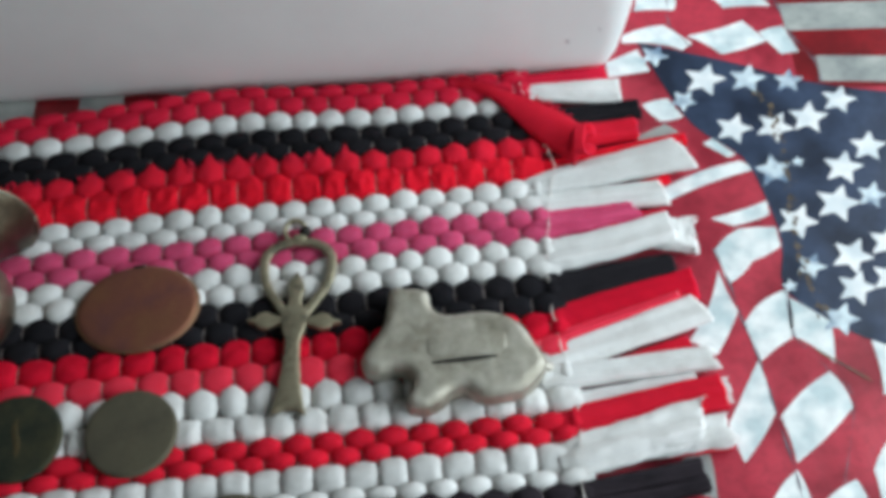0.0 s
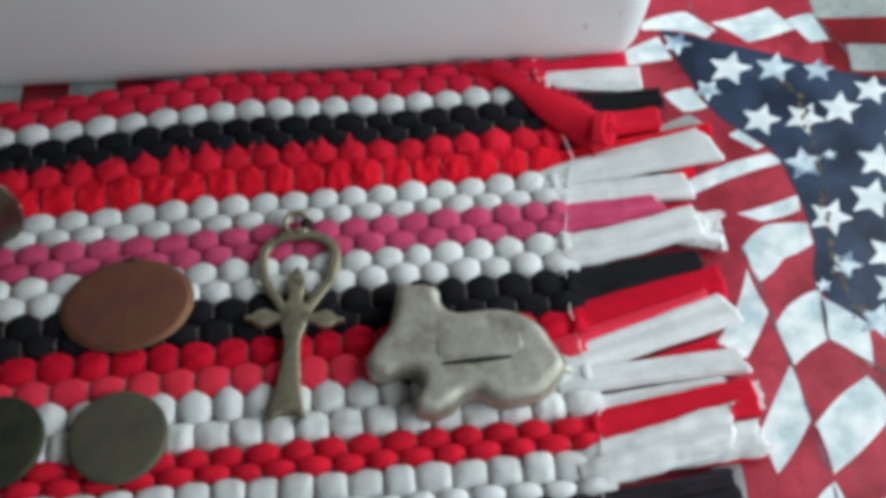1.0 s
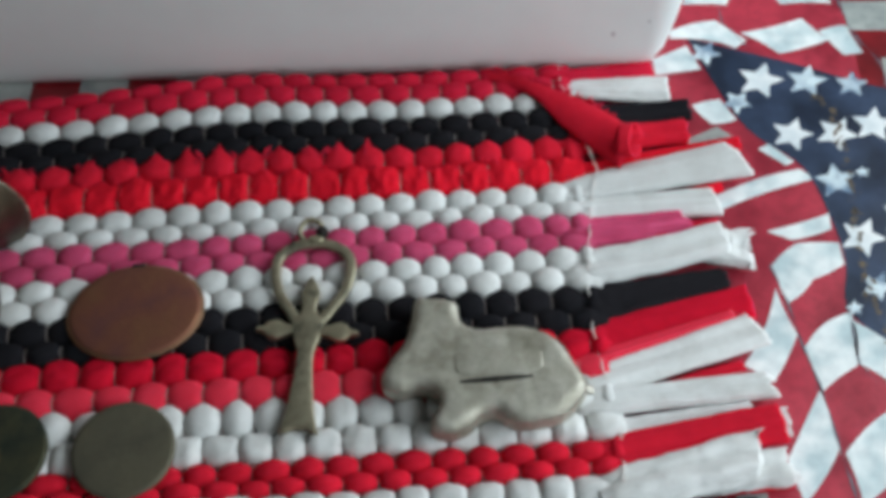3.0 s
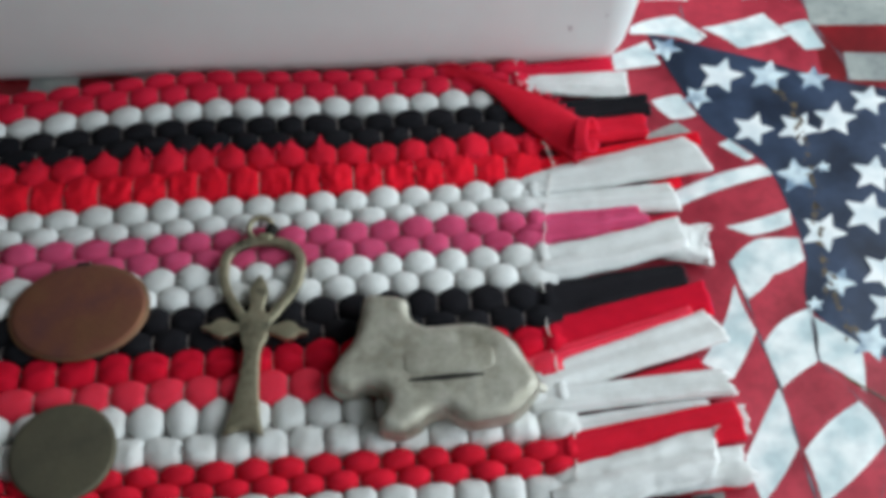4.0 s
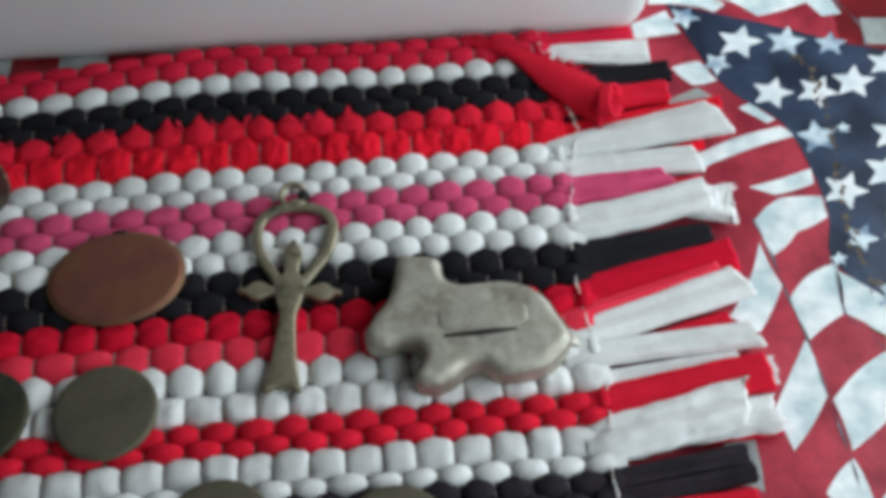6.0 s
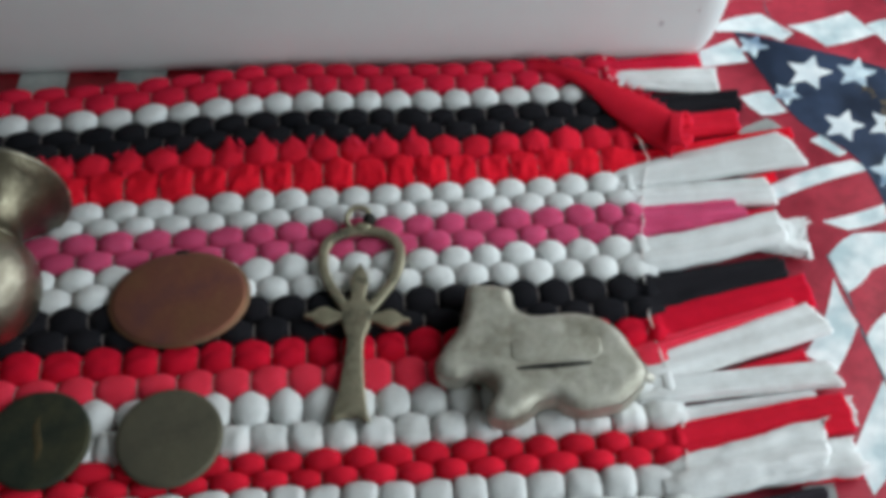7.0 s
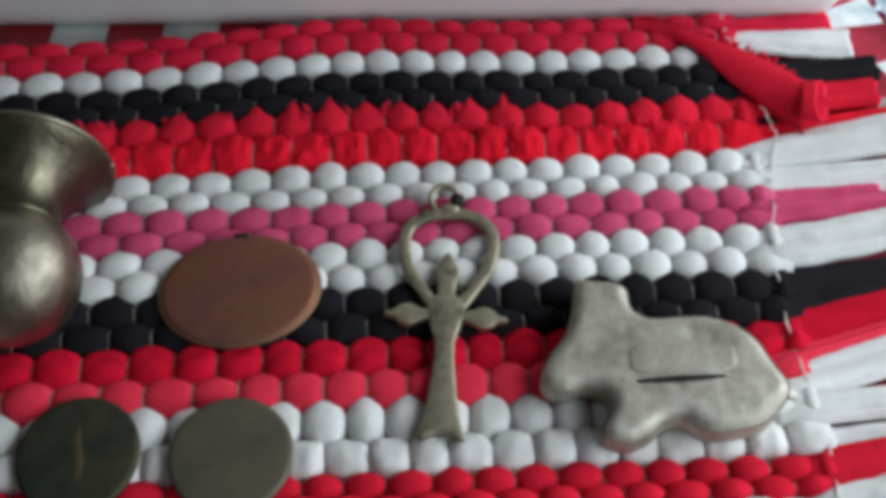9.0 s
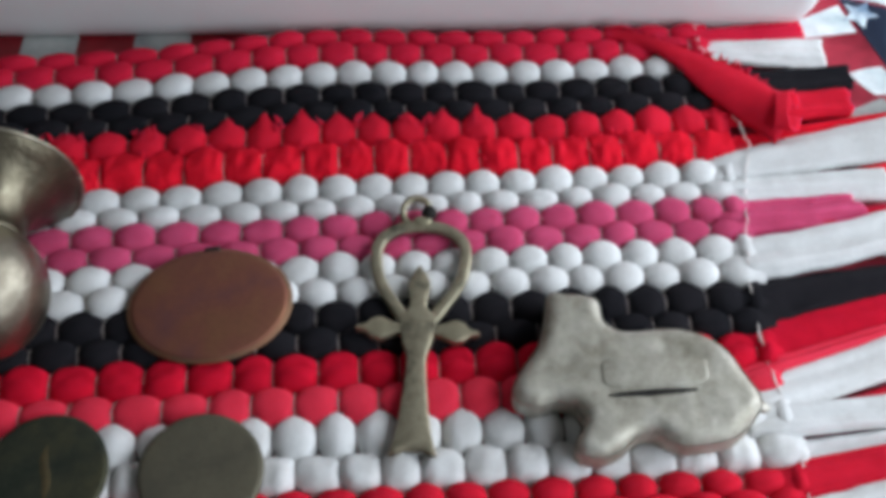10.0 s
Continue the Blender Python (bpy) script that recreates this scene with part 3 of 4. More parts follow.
def tail(x0, y0, w0, x1, y1, w1, mat, z0=0.0062, z1=0.0042, thick=0.0046, bow=0.0, ragged=0.0012, crease=0.35, slant=0.0, seed=1, fuzz=0.0):
    """A cut strip end lying out from the mat's edge: a flattened, creased tube with a ragged end."""
    rings, n, sides = [], 40, 34
    if x0 < 0:  # it comes out from inside the last pillow
        x0, y0 = x0 - 0.0065, y0 - 0.0065 * (y1 - y0) / (x1 - x0)
    way = Vector((x1 - x0, y1 - y0, 0))
    side = Vector((-way.y, way.x, 0)).normalized()
    along = way.normalized()
    for i in range(n + 1):
        s = i / n
        c = Vector((x0, y0, z0)).lerp(Vector((x1, y1, z1)), s) + side * bow * math.sin(math.pi * s)
        out = min(1.0, s / 0.12)
        w = (w0 + (w1 - w0) * s) / 2 * (0.80 + 0.20 * out)
        ring = []
        for j in range(sides):
            q = math.tau * j / sides
            a, b = math.cos(q), math.sin(q)
            across = math.copysign(abs(a) ** 0.85, a)
            lift = math.copysign(abs(b) ** 0.75, b) * thick * 0.62 * (0.5 + 0.5 * out)
            fold = 0.5 * math.sin(across * 5.2 + seed + 1.4 * s) + 0.35 * wobble(s * 3, across, 0, 0.8, seed)
            fold += 0.22 * math.sin(across * 13 + seed * 2.1 + 2.2 * s + 1.2 * wobble(s * 4, 0, 0, 0.9, seed)) + 0.14 * wobble(s * 9, across * 2.5, 0, 0.7, seed + 9)
            fold *= crease * thick * (1 - across ** 4)
            p = c + side * (w * across * (1 + 0.08 * wobble(s * 4, seed, 0, 0.7))) + Vector((0, 0, lift + fold * (1 if b > 0 else 0.3)))
            p += along * (slant * across * w * s)
            if i == n:
                p += along * (ragged * wobble(across * 3.1, b * 0.4, seed, 0.5, seed) - 0.0004)
            p.z = max(p.z, 0.0006)
            ring.append(p + Vector((0, 0, 0.0003 * wobble(p.x, p.y, p.z, 0.004, seed))) + (side * a + Vector((0, 0, b))) * fuzz * (wobble(s * 5, across * 6, b, 0.8, seed) + 0.8 * wobble(s * 13, across * 15, b, 0.8, seed)))
        rings.append(ring)
    v, f = loft(rings)
    part("fringe_end", mesh_from("fringe_end", v, f, mat), rug)


tail(-0.002, 0.0935, 0.0085, 0.0415, 0.0968, 0.0090, ROSE, seed=1)
tail(-0.002, 0.0875, 0.0070, 0.0470, 0.0838, 0.0165, CREAM, z0=0.006, z1=0.0045, thick=0.0035, seed=2)
tail(-0.002, 0.0665, 0.0165, 0.0546, 0.0722, 0.0105, BLACK, seed=3)
tail(-0.002, 0.0560, 0.0130, 0.0512, 0.0598, 0.0130, RED, z0=0.0065, z1=0.0045, seed=4)
tail(-0.002, 0.0400, 0.0090, 0.0725, 0.0520, 0.0070, SCARLET, z0=0.0045, z1=0.0035, seed=5)
tail(-0.002, 0.0298, 0.0110, 0.0695, 0.0412, 0.0195, WHITE, z0=0.0072, z1=0.0070, thick=0.005, slant=-0.35, crease=0.2, seed=6)
tail(0.040, 0.0235, 0.0060, 0.0605, 0.0315, 0.0070, SCARLET, z0=0.004, z1=0.003, thick=0.003, seed=26)
tail(-0.002, 0.0195, 0.0105, 0.0566, 0.0212, 0.0140, WHITE, z0=0.0066, z1=0.0050, thick=0.0046, slant=-0.2, crease=0.25, seed=7)
tail(-0.002, 0.0078, 0.0150, 0.0425, 0.0110, 0.0125, PINK, z0=0.0062, z1=0.0052, thick=0.006, slant=-0.5, seed=8)
tail(0.015, 0.0050, 0.0090, 0.0552, 0.0090, 0.0070, ROSE, z0=0.0045, z1=0.0038, thick=0.0045, seed=9)
tail(-0.002, -0.0085, 0.0165, 0.0555, 0.0012, 0.0150, WHITE, z0=0.0065, z1=0.0080, thick=0.0055, bow=-0.0016, crease=0.3, seed=10)
tail(0.045, -0.0005, 0.0150, 0.0655, -0.0030, 0.0200, CREAM, z0=0.0055, z1=0.0045, thick=0.0045, ragged=0.006, crease=0.7, seed=11, fuzz=0.0005)
tail(-0.002, -0.0262, 0.0185, 0.0535, -0.0165, 0.0100, BLACK, z0=0.006, z1=0.0045, thick=0.0055, seed=12)
tail(-0.004, -0.0420, 0.0185, 0.0606, -0.0280, 0.0150, WINE, z0=0.0064, z1=0.0050, thick=0.0038, crease=0.2, slant=0.15, seed=13)
tail(-0.006, -0.0520, 0.0070, 0.0525, -0.0345, 0.0050, CORAL, z0=0.0078, z1=0.0062, thick=0.0034, seed=14)
tail(-0.006, -0.0610, 0.0130, 0.0610, -0.0412, 0.0150, CREAM, z0=0.0078, z1=0.0064, thick=0.0042, crease=0.25, slant=-0.25, ragged=0.002, seed=15)
tail(0.010, -0.0665, 0.0060, 0.0525, -0.0555, 0.0060, RED, z0=0.0045, z1=0.0035, thick=0.003, seed=16)
tail(-0.006, -0.0685, 0.0110, 0.0610, -0.0650, 0.0105, CREAM, z0=0.0078, z1=0.0062, thick=0.0046, crease=0.3, slant=-0.25, ragged=0.002, seed=17)
tail(-0.003, -0.0785, 0.0080, 0.0520, -0.0725, 0.0060, WHITE, z0=0.0048, z1=0.0040, thick=0.004, seed=18)
tail(-0.002, -0.0885, 0.0135, 0.0618, -0.0805, 0.0160, RED, z0=0.0066, z1=0.0058, thick=0.0048, crease=0.25, seed=19)
tail(0.035, -0.0800, 0.0080, 0.0650, -0.0790, 0.0120, CREAM, z0=0.0035, z1=0.0032, thick=0.0035, ragged=0.003, seed=20)
tail(-0.003, -0.1040, 0.0175, 0.0500, -0.0935, 0.0190, CREAM, z0=0.0070, z1=0.0078, thick=0.0058, slant=0.5, ragged=0.006, crease=0.5, seed=21, fuzz=0.0005)
tail(0.012, -0.1010, 0.0130, 0.0600, -0.0975, 0.0150, CREAM, z0=0.0060, z1=0.0058, thick=0.0050, ragged=0.004, crease=0.5, seed=22, fuzz=0.0005)
tail(0.030, -0.1040, 0.0060, 0.0610, -0.1015, 0.0070, RED, z0=0.0040, z1=0.0036, thick=0.0035, seed=23)
tail(-0.002, -0.1185, 0.0085, 0.0465, -0.1120, 0.0080, CHARCOAL, z0=0.0066, z1=0.0052, thick=0.0050, seed=24)
tail(-0.002, -0.1250, 0.0085, 0.0480, -0.1185, 0.0075, CHARCOAL, z0=0.0062, z1=0.0048, thick=0.0050, seed=25)
tail(-0.002, -0.1340, 0.0130, 0.0470, -0.1300, 0.0110, RED, seed=27)
tail(-0.002, -0.1520, 0.0100, 0.0470, -0.1480, 0.0110, WHITE, seed=28)

# the twined white thread that holds the edge
edge = [(-0.0004, 0.0988, 0.0100), (-0.0012, 0.0900, 0.0110), (-0.0004, 0.0850, 0.0112), (0.0030, 0.0620, 0.0120), (0.0060, 0.0500, 0.0110), (0.0088, 0.0400, 0.0104),
        (0.0072, 0.0330, 0.0112), (0.0034, 0.0180, 0.0106), (0.0020, 0.0090, 0.0108), (-0.0008, -0.0080, 0.0112), (-0.0022, -0.0189, 0.0104), (-0.0030, -0.0334, 0.0100),
        (-0.0016, -0.0531, 0.0110), (0.0013, -0.0797, 0.0088), (0.0007, -0.0946, 0.0106), (-0.0018, -0.1180, 0.0106), (-0.0010, -0.1550, 0.0106)]
stitches = [p + Vector((0.0003 * math.sin(i * 1.1), 0, -0.0010 + 0.0011 * math.sin(i * 0.45))) for i, p in enumerate(curve_through(edge, 14))]
v, f = tube(stitches, lambda s: 0.00029 + 0.00008 * math.sin(s * 260), 8)
part("edge_thread", mesh_from("edge_thread", v, f, THREAD), rug, "twined off-white edge thread")


def loose_strip():
    """A red strip that has come loose and lies across the rows, curling into a tube at its cut end."""
    upper = curve_through([(-0.036, 0.0990, 0.0095), (-0.0257, 0.0950, 0.0112), (0.0077, 0.0750, 0.0118), (0.0235, 0.0605, 0.0116)], 9)
    lower = curve_through([(-0.033, 0.0930, 0.0095), (-0.0150, 0.0800, 0.0108), (-0.0015, 0.0590, 0.0112), (0.0180, 0.0372, 0.0100)], 9)
    rings, n = [], 18
    for i, (a, b) in enumerate(zip(upper, lower)):
        s, ring = i / (len(upper) - 1), []
        for j in range(n + 1):
            v = 2 * j / n - 1
            p = a.lerp(b, j / n)
            p.z += (0.0006 + 0.0058 * s ** 2.5) * (1 - abs(v) ** 2.4) + 0.0005 * wobble(p.x, p.y, 0, 0.005, 4.0)
            p.z = max(p.z, 0.0088)
            if i == len(upper) - 1:
                p.x += 0.0035 * (1 - v * v) + 0.0008 * wobble(j * 0.4, 0, 0, 0.6, 2.0)
            if j == 0:
                p.y += 0.0022 * wobble(s * 30, 0, 0, 0.9, 5.0)
            ring.append(p)
        rings.append(ring)
    return loft(rings, closed=False)


strip = part("loose_strip", mesh_from("loose_strip", *loose_strip(), RED), rug, "loose curled red cotton strip")
solid = strip.modifiers.new("thickness", "SOLIDIFY")
solid.thickness = 0.0011


def rolled_end():
    """The strip's cut end, rolled into an open tube with a ragged lip."""
    rows, n = [], 26
    for i in range(7):
        s, row = i / 6, []
        c = Vector((0.0185 + 0.0075 * s, 0.0492 - 0.0012 * s, 0.0142))
        for j in range(n + 1):
            q = radians(-60 + 330 * j / n)
            r = 0.0052 * (1 - 0.25 * j / n) * (0.86 + 0.14 * s)
            p = c + Vector((0.46 * r * math.cos(q), 2.0 * r * math.cos(q), 0.92 * r * math.sin(q)))
            p.x -= 0.0030 * s * math.sin(q)
            if i == 6:
                p.x += 0.0014 * wobble(j * 0.5, 0, 0, 0.8, 6.0)
            row.append((p.x, p.y, max(p.z + 0.0003 * wobble(i, j, 0, 1.7, 2.0), 0.0086)))
        rows.append(row)
    return loft(rows, closed=False)


end = part("curled_end", mesh_from("curled_end", *rolled_end(), RED), strip)
hem = end.modifiers.new("thickness", "SOLIDIFY")
hem.thickness = 0.0009


def ragged_hem():
    """Loose threads and torn teeth along the strip's upper edge."""
    rng, verts, faces = random.Random(12), [], []
    line = curve_through([(-0.030, 0.0972, 0.0112), (-0.0257, 0.0950, 0.0118), (-0.008, 0.0855, 0.0121), (0.0077, 0.0752, 0.0124), (0.0200, 0.0640, 0.0122)], 14)
    for a, b in zip(line, line[1:]):
        if rng.random() < 0.45:
            continue
        out = Vector((b.y - a.y, a.x - b.x, 0)).normalized() * -1
        tip = a.lerp(b, rng.random()) + out * rng.uniform(0.0003, 0.0024) + Vector((rng.uniform(-0.001, 0.001), 0, rng.uniform(0, 0.0014)))
        k = len(verts)
        verts += [a - out * 0.001, b - out * 0.001, tip, a - out * 0.001 + Vector((0, 0, 0.0006)), b - out * 0.001 + Vector((0, 0, 0.0006)), tip + Vector((0, 0, 0.0003))]
        faces += [(k, k + 2, k + 1), (k + 3, k + 4, k + 5), (k, k + 1, k + 4, k + 3), (k + 1, k + 2, k + 5, k + 4), (k + 2, k, k + 3, k + 5)]
    return verts, faces


tagged(part("ragged_hem", mesh_from("ragged_hem", *ragged_hem(), RED), strip), "torn red threads along the edge", kind="stuff")


# ---- brass and copper pieces lying on the mat ----
MAT_TOP = 0.0012


def disc(name, x, y, radius, mat, label, relief_mat=None, tilt=(0, 0), thick=0.0028):
    ob = thing(name, pose(x, y, MAT_TOP, tilt[0], tilt[1], 0), label, "medallion", "round metal medallions")
    v, f = lathe([(radius * 0.97, 0.0), (radius, 0.0006), (radius, thick - 0.0009), (radius * 0.985, thick - 0.0004), (radius * 0.95, thick - 0.0002), (radius * 0.9, thick - 0.0001),
                  (radius * 0.6, thick), (radius * 0.2, thick)], 72)
    part("body", mesh_from("body", v, f, mat), ob)
    hoop = [((radius - 0.0004) * math.cos(q), (radius - 0.0004) * math.sin(q), thick - 0.0009) for q in (math.tau * j / 72 for j in range(73))]
    part("rim", mesh_from("rim", *tube(hoop, 0.00055, 6), mat), ob)
    if relief_mat:
        v, f = tube(curve_through([(0.001, 0.012, thick), (-0.0005, 0.004, thick), (0.0012, -0.004, thick), (0.0002, -0.013, thick)], 6), lambda s: 0.0006 + 0.0014 * math.sin(math.pi * s), 8)
        v = [(p[0], p[1], thick - 0.0002 + (p[2] - thick) * 0.16) for p in v]
        part("relief_figure", mesh_from("relief_figure", v, f, relief_mat), ob, "worn golden relief")
    return ob


disc("round_medallion", -0.1778, -0.0772, 0.0187, OLIVE, "plain olive tarnished brass disc lying on the mat", tilt=(1.0, 0.5))
disc("round_medallion", -0.2240, -0.0749, 0.0187, VERDIGRIS, "green-black tarnished disc with worn golden relief", RELIEF, tilt=(1.5, -0.5))
disc("round_medallion", -0.1362, -0.1262, 0.0187, OLIVE, "dull olive brass disc on the white strips")
disc("round_medallion", -0.0769, -0.1340, 0.0187, OLIVE, "dull olive brass disc on the black strips")

oval = thing("oval_buckle", pose(-0.1786, -0.0186, MAT_TOP, 1.0, -1.5, 1), "brown copper oval belt buckle with a smooth domed face", "buckle")
def oval_rings(steps):
    return [[(0.0271 * grow * math.cos(q), 0.0215 * grow * math.sin(q), 0.62 * z) for q in (math.tau * j / 80 for j in range(80))] for grow, z in steps]


part("rim", mesh_from("rim", *loft(oval_rings(((0.95, 0.0), (0.99, 0.0006), (1.0, 0.0014), (0.99, 0.0022), (0.97, 0.0027), (0.945, 0.0030), (0.90, 0.0028)))), BRONZED), oval, "dull olive-brown rim")
part("plate", mesh_from("plate", *loft(oval_rings(((0.93, 0.0008), (0.947, 0.00302), (0.9, 0.0034), (0.8, 0.0038), (0.6, 0.0043), (0.35, 0.0046), (0.1, 0.0047)))), COPPER), oval)
part("hook", mesh_from("hook", *slab([(-0.003, 0.0195), (0.003, 0.0195), (0.0022, 0.0222), (-0.0022, 0.0222)], 0.0004, 0.0019, 0.0004), PATINA), oval, "small dark hook at the edge")

# the ankh
ankh = thing("ankh_pendant", pose(-0.1117, -0.0337, MAT_TOP, 0, 0, -4.3), "antique bronze ankh cross pendant with a looped top", "pendant")
ring_path = []
for s in range(41):
    q = radians(-128 + 256 * (s - 4) / 32)
    up = math.cos(q)
    if 4 <= s <= 36:
        broad = math.sin(q) if up < 0 else math.copysign(abs(math.sin(q)) ** 0.93, q)
        ring_path.append((0.0149 * broad + 0.0002, 0.0303 + (0.0114 * up ** 0.93 if up > 0 else 0.0225 * up), 0.0017))
    else:  # the straight legs that run down into the cross
        k, way = (4 - s) / 4 if s < 4 else (s - 36) / 4, -1 if s < 4 else 1
        ring_path.append((way * (0.01174 - 0.0089 * k) + 0.0002, 0.01645 - 0.0140 * k, 0.0017))
rings = []
for i, p in enumerate(ring_path):
    d = (Vector(ring_path[min(i + 1, 40)]) - Vector(ring_path[max(i - 1, 0)])).normalized()
    side = Vector((-d.y, d.x, 0))
    rings.append([Vector(p) + side * (0.0020 * math.copysign(abs(math.cos(a)) ** 0.55, math.cos(a))) + Vector((0, 0, 0.0014 * math.copysign(abs(math.sin(a)) ** 0.45, math.sin(a))))
                  for a in (math.tau * j / 14 for j in range(14))])
part("loop", mesh_from("loop", *loft(rings), STAINED), ankh)
edge_of = curve_through([(-0.0005, 0.0252, 0), (-0.0026, 0.0212, 0), (-0.0037, 0.0178, 0), (-0.0030, 0.0135, 0), (-0.0030, 0.0090, 0), (-0.0058, 0.0062, 0), (-0.0060, 0.0030, 0), (-0.0047, -0.0035, 0),
                         (-0.0031, -0.009, 0), (-0.0037, -0.020, 0), (-0.0052, -0.033, 0), (-0.0072, -0.0418, 0)], 4)
outline = [(p.x, p.y) for p in edge_of] + [(-0.0045, -0.0412), (-0.003, -0.0402), (0.003, -0.0402), (0.0045, -0.0412)] + [(-p.x, p.y) for p in reversed(edge_of)]
part("stem", mesh_from("stem", *slab(outline, 0.0002, 0.0033, 0.0007), STAINED), ankh)
leaf = curve_through([(0, -0.0026, 0), (0.0060, -0.0018, 0), (0.0092, -0.0026, 0), (0.0126, -0.0040, 0), (0.0158, -0.0032, 0), (0.0178, -0.0014, 0), (0.0208, -0.0006, 0),
                      (0.0208, 0.0006, 0), (0.0178, 0.0014, 0), (0.0158, 0.0032, 0), (0.0126, 0.0040, 0), (0.0092, 0.0026, 0), (0.0060, 0.0018, 0), (0, 0.0026, 0)], 4)
for turn in (-4.0, 179.0):
    c, s = math.cos(radians(turn)), math.sin(radians(turn))
    arm = [(0.94 * (p.x * c - p.y * s), p.x * s + p.y * c) for p in leaf]
    part("arm", mesh_from("arm", *slab([(x, y + 0.0014) for x, y in arm], 0.0003, 0.0032, 0.0007), ANTIQUE), ankh)
coil = [(-0.0020 + 0.0046 * math.cos(q), 0.0468 + 0.0046 * math.sin(q), 0.0030 + 0.0014 * math.sin(q)) for q in (math.tau * j / 28 for j in range(29))]
part("bail_ring", mesh_from("bail_ring", *tube(coil, 0.0012, 8), ANTIQUE), ankh)
bead = [(0.0026 * math.cos(q) + 0.0001, 0.0026 * math.sin(q)) for q in (radians(-84 + 14 * s) for s in range(13))]
v, f = lathe(bead, 20)
part("bead", mesh_from("bead", [(p[0] + 0.0024, p[1] + 0.0462, p[2] + 0.0032) for p in v], f, PATINA), ankh, "small dark bead")
knob = [(0.0030 * math.cos(q) + 0.0002, 0.0430 + 0.0018 * math.sin(q)) for q in (math.tau * j / 16 for j in range(16))]
part("bail_knob", mesh_from("bail_knob", *slab(knob, 0.0004, 0.0040, 0.0009), ANTIQUE), ankh)

# the animal-shaped casting
casting = thing("animal_buckle", pose(-0.0455, -0.0570, MAT_TOP - 0.0006, 0, 0, 0), "thick pewter-grey animal-shaped cast metal buckle with a slot", "buckle")
shape = curve_through([(-0.0240, 0.0313, 0), (-0.0167, 0.0310, 0), (-0.0090, 0.0287, 0), (-0.0076, 0.0205, 0), (-0.0012, 0.0165, 0), (0.0117, 0.0168, 0), (0.0215, 0.0143, 0),
                       (0.0288, 0.0081, 0), (0.0324, 0.0003, 0), (0.0361, -0.0083, 0), (0.0338, -0.0137, 0), (0.0260, -0.0205, 0), (0.0135, -0.0225, 0), (0.0073, -0.0209, 0),
                       (0.0026, -0.0176, 0), (-0.0028, -0.0186, 0), (-0.0074, -0.0224, 0), (-0.0133, -0.0247, 0), (-0.0196, -0.0235, 0), (-0.0208, -0.0199, 0), (-0.0176, -0.0139, 0),
                       (-0.0194, -0.0083, 0), (-0.0249, -0.0060, 0), (-0.0308, -0.0073, 0), (-0.0364, -0.0056, 0), (-0.0378, -0.0009, 0), (-0.0337, 0.0064, 0), (-0.0289, 0.0130, 0), (-0.0262, 0.0228, 0)], 5, True)
outline = [Vector((p.x, p.y)) for p in shape]


def inside(p, ring):
    hit = False
    for a, b in zip(ring, ring[1:] + ring[:1]):
        if (a.y > p.y) != (b.y > p.y) and p.x < (b.x - a.x) * (p.y - a.y) / (b.y - a.y) + a.x:
            hit = not hit
    return hit


def rim_distance(p, ring):
    best = 1.0
    for a, b in zip(ring, ring[1:] + ring[:1]):
        d = b - a
        t = min(1.0, max(0.0, (p - a).dot(d) / max(d.length_squared, 1e-12)))
        best = min(best, (p - a - d * t).length)
    return best


def cast_body(ring, height, soft=0.0042, drop=0.0032, step=0.0013):
    """A cast block over an outline, with a worn, softly rounded shoulder and an uneven top."""
    n, pts = len(ring), list(ring)
    for iy in range(-20, 27):
        for ix in range(-31, 31):
            p = Vector((ix * step + 0.5 * step * (iy % 2), iy * step))
            if inside(p, ring) and rim_distance(p, ring) > 0.45 * step:
                pts.append(p)
    flat, _, tris = geometry.delaunay_2d_cdt(pts, [(k, (k + 1) % n) for k in range(n)], [], 1, 1e-6)[:3]
    verts = []
    for p in flat:
        d = min(1.0, rim_distance(p, ring) / soft)
        rough = 0.00022 * wobble(p.x, p.y, 0, 0.006, 2.0) + 0.00012 * wobble(p.x, p.y, 0, 0.0025, 5.0)
        verts.append((p.x, p.y, height - drop + drop * math.sqrt(1 - (1 - d) ** 2) + rough * d))
    faces = [tuple(t) for t in tris]
    start = len(verts)
    for z in (height - drop, (height - drop) * 0.45, 0.0008, 0.0):
        grow = 0.0003 if z > 0.001 else 0.0 if z else -0.0006
        for k in range(n):
            d = (ring[(k + 1) % n] - ring[k - 1]).normalized()
            out = Vector((-d.y, d.x)) * grow
            verts.append((ring[k].x + out.x, ring[k].y + out.y, z + (0.0003 if z == height - drop else 0)))
    for r in range(3):
        for k in range(n):
            a, b = start + r * n + k, start + r * n + (k + 1) % n
            faces.append((a, b, b + n, a + n))
    faces.append(tuple(start + 3 * n + k for k in range(n)))
    return verts, faces


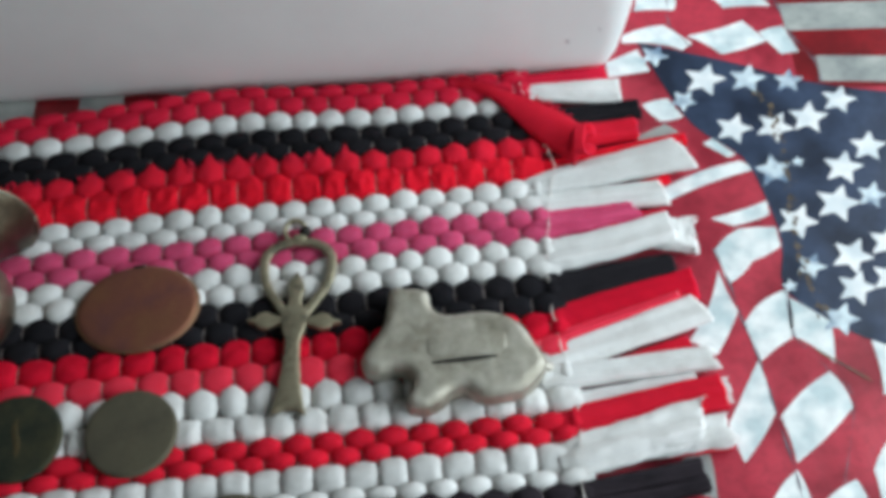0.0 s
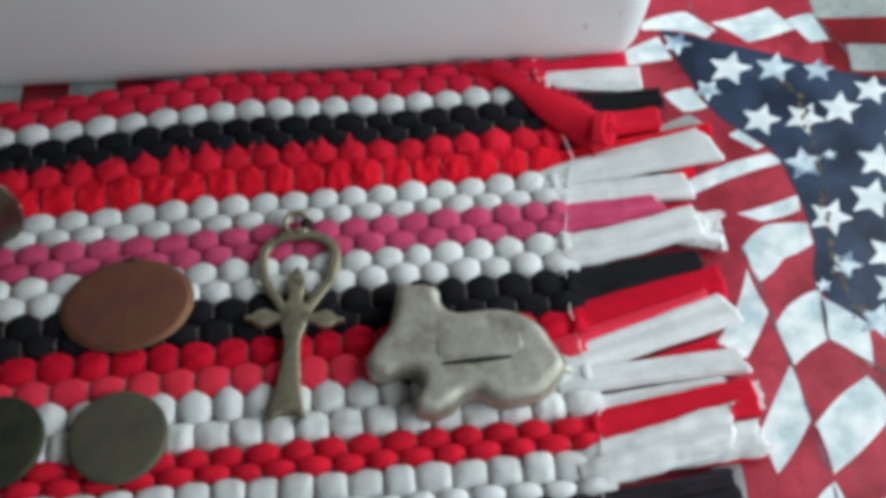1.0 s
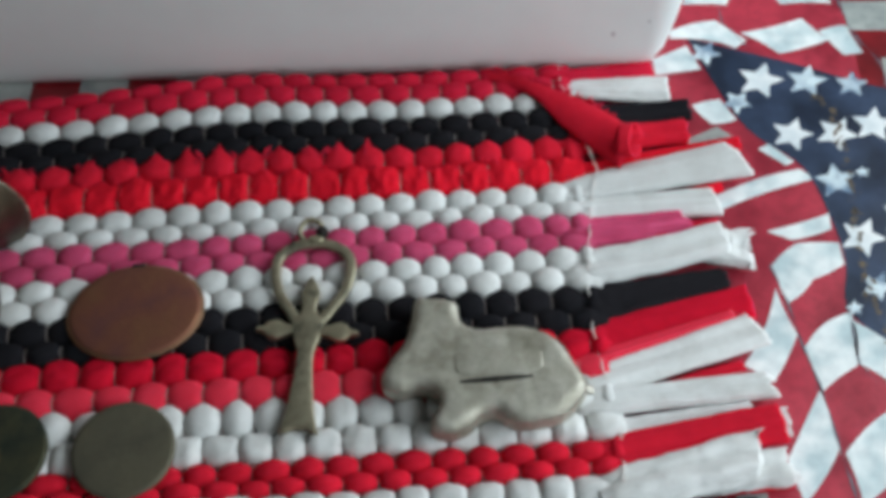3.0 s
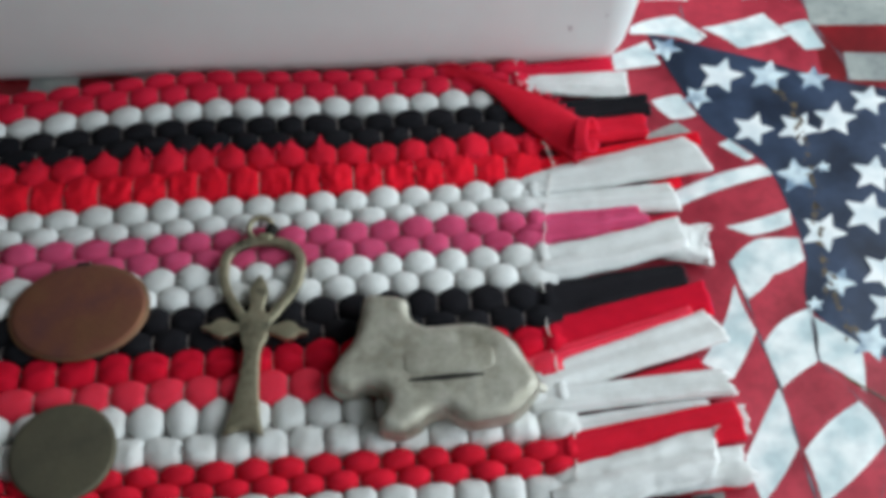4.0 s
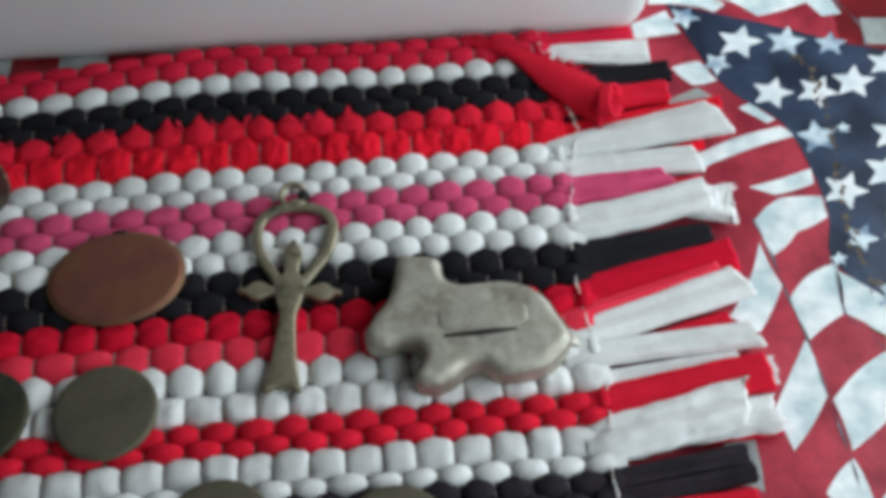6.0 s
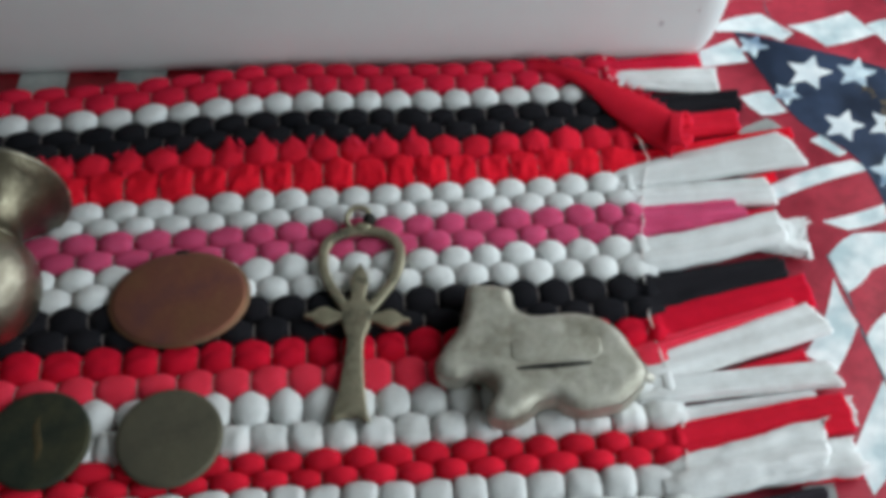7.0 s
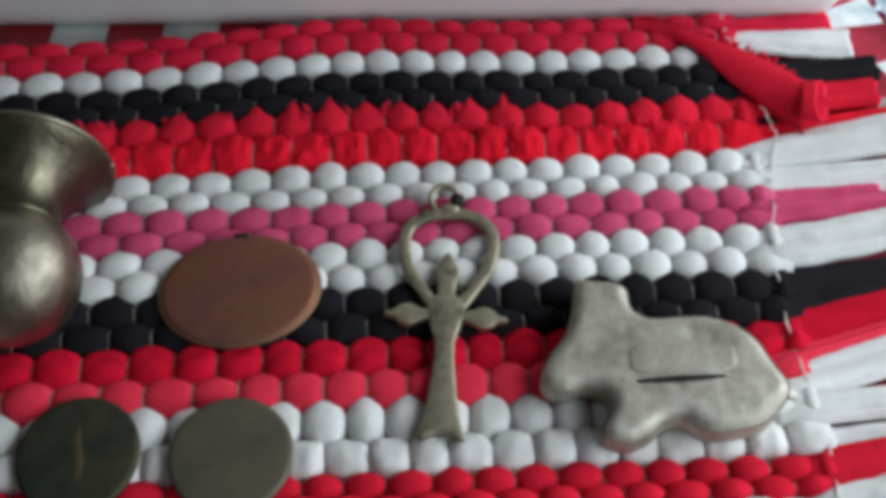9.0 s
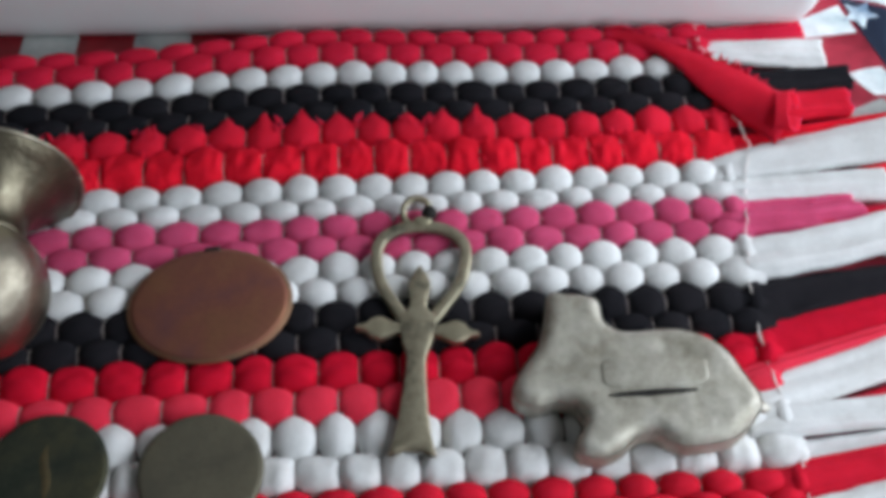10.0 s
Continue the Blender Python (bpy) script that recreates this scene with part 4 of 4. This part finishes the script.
part("body", mesh_from("body", *cast_body(outline, 0.0116), PEWTER), casting)
panel = [(0.0168 * math.copysign(abs(math.cos(q)) ** 0.5, math.cos(q)) + 0.0050, 0.0010 + 0.0060 * math.copysign(abs(math.sin(q)) ** 0.5, math.sin(q))) for q in (math.tau * j / 40 for j in range(40))]
part("raised_panel", mesh_from("raised_panel", *slab(panel, 0.0100, 0.0120, 0.0016, 5), PEWTER), casting)
slit = [(0.0136 * math.cos(q) + 0.0036, -0.0062 + 0.0010 * math.sin(q) + 0.02 * 0.0135 * math.cos(q)) for q in (math.tau * j / 24 for j in range(24))]
part("slot", mesh_from("slot", *slab(slit, 0.0105, 0.01195, 0.0001), PATINA), casting, "narrow dark slot")
tip = [Vector((0.0350, -0.0090, 0.0055)), Vector((0.0370, -0.0096, 0.0048)), Vector((0.0386, -0.0100, 0.0040))]
part("tail", mesh_from("tail", *tube(curve_through(tip, 5), lambda s: 0.0022 * (1 - 0.35 * s), 10), PEWTER), casting)

# the brass vase lying on its side, its mouth away from the camera
vase = thing("brass_vase", pose(-0.2472, -0.0225, 0.0226, -90, 0, 3), "round-bellied brass vase with flared rim lying on its side", "vase")
belly = [(0.0226 * math.cos(q), 0.0222 * math.sin(q)) for q in (radians(-86 + 7 * s) for s in range(21))]
part("belly", mesh_from("belly", *lathe(belly, 64), BRASS), vase)
flare = [(0.0150, 0.0160), (0.0142, 0.0190), (0.0134, 0.0225), (0.0140, 0.0262), (0.0165, 0.0305), (0.0208, 0.0350), (0.0252, 0.0388), (0.0288, 0.0412), (0.0294, 0.0420), (0.0284, 0.0422),
         (0.0245, 0.0394), (0.0200, 0.0358), (0.0155, 0.0308), (0.0125, 0.0255), (0.0120, 0.0200), (0.0030, 0.0170)]
part("flared_neck", mesh_from("flared_neck", *lathe(flare, 64), TARNISHED), vase)
hoop = [(0.0291 * math.cos(q), 0.0291 * math.sin(q), 0.0418) for q in (math.tau * j / 64 for j in range(65))]
part("rim", mesh_from("rim", *tube(hoop, 0.0008, 8), BRASS), vase)
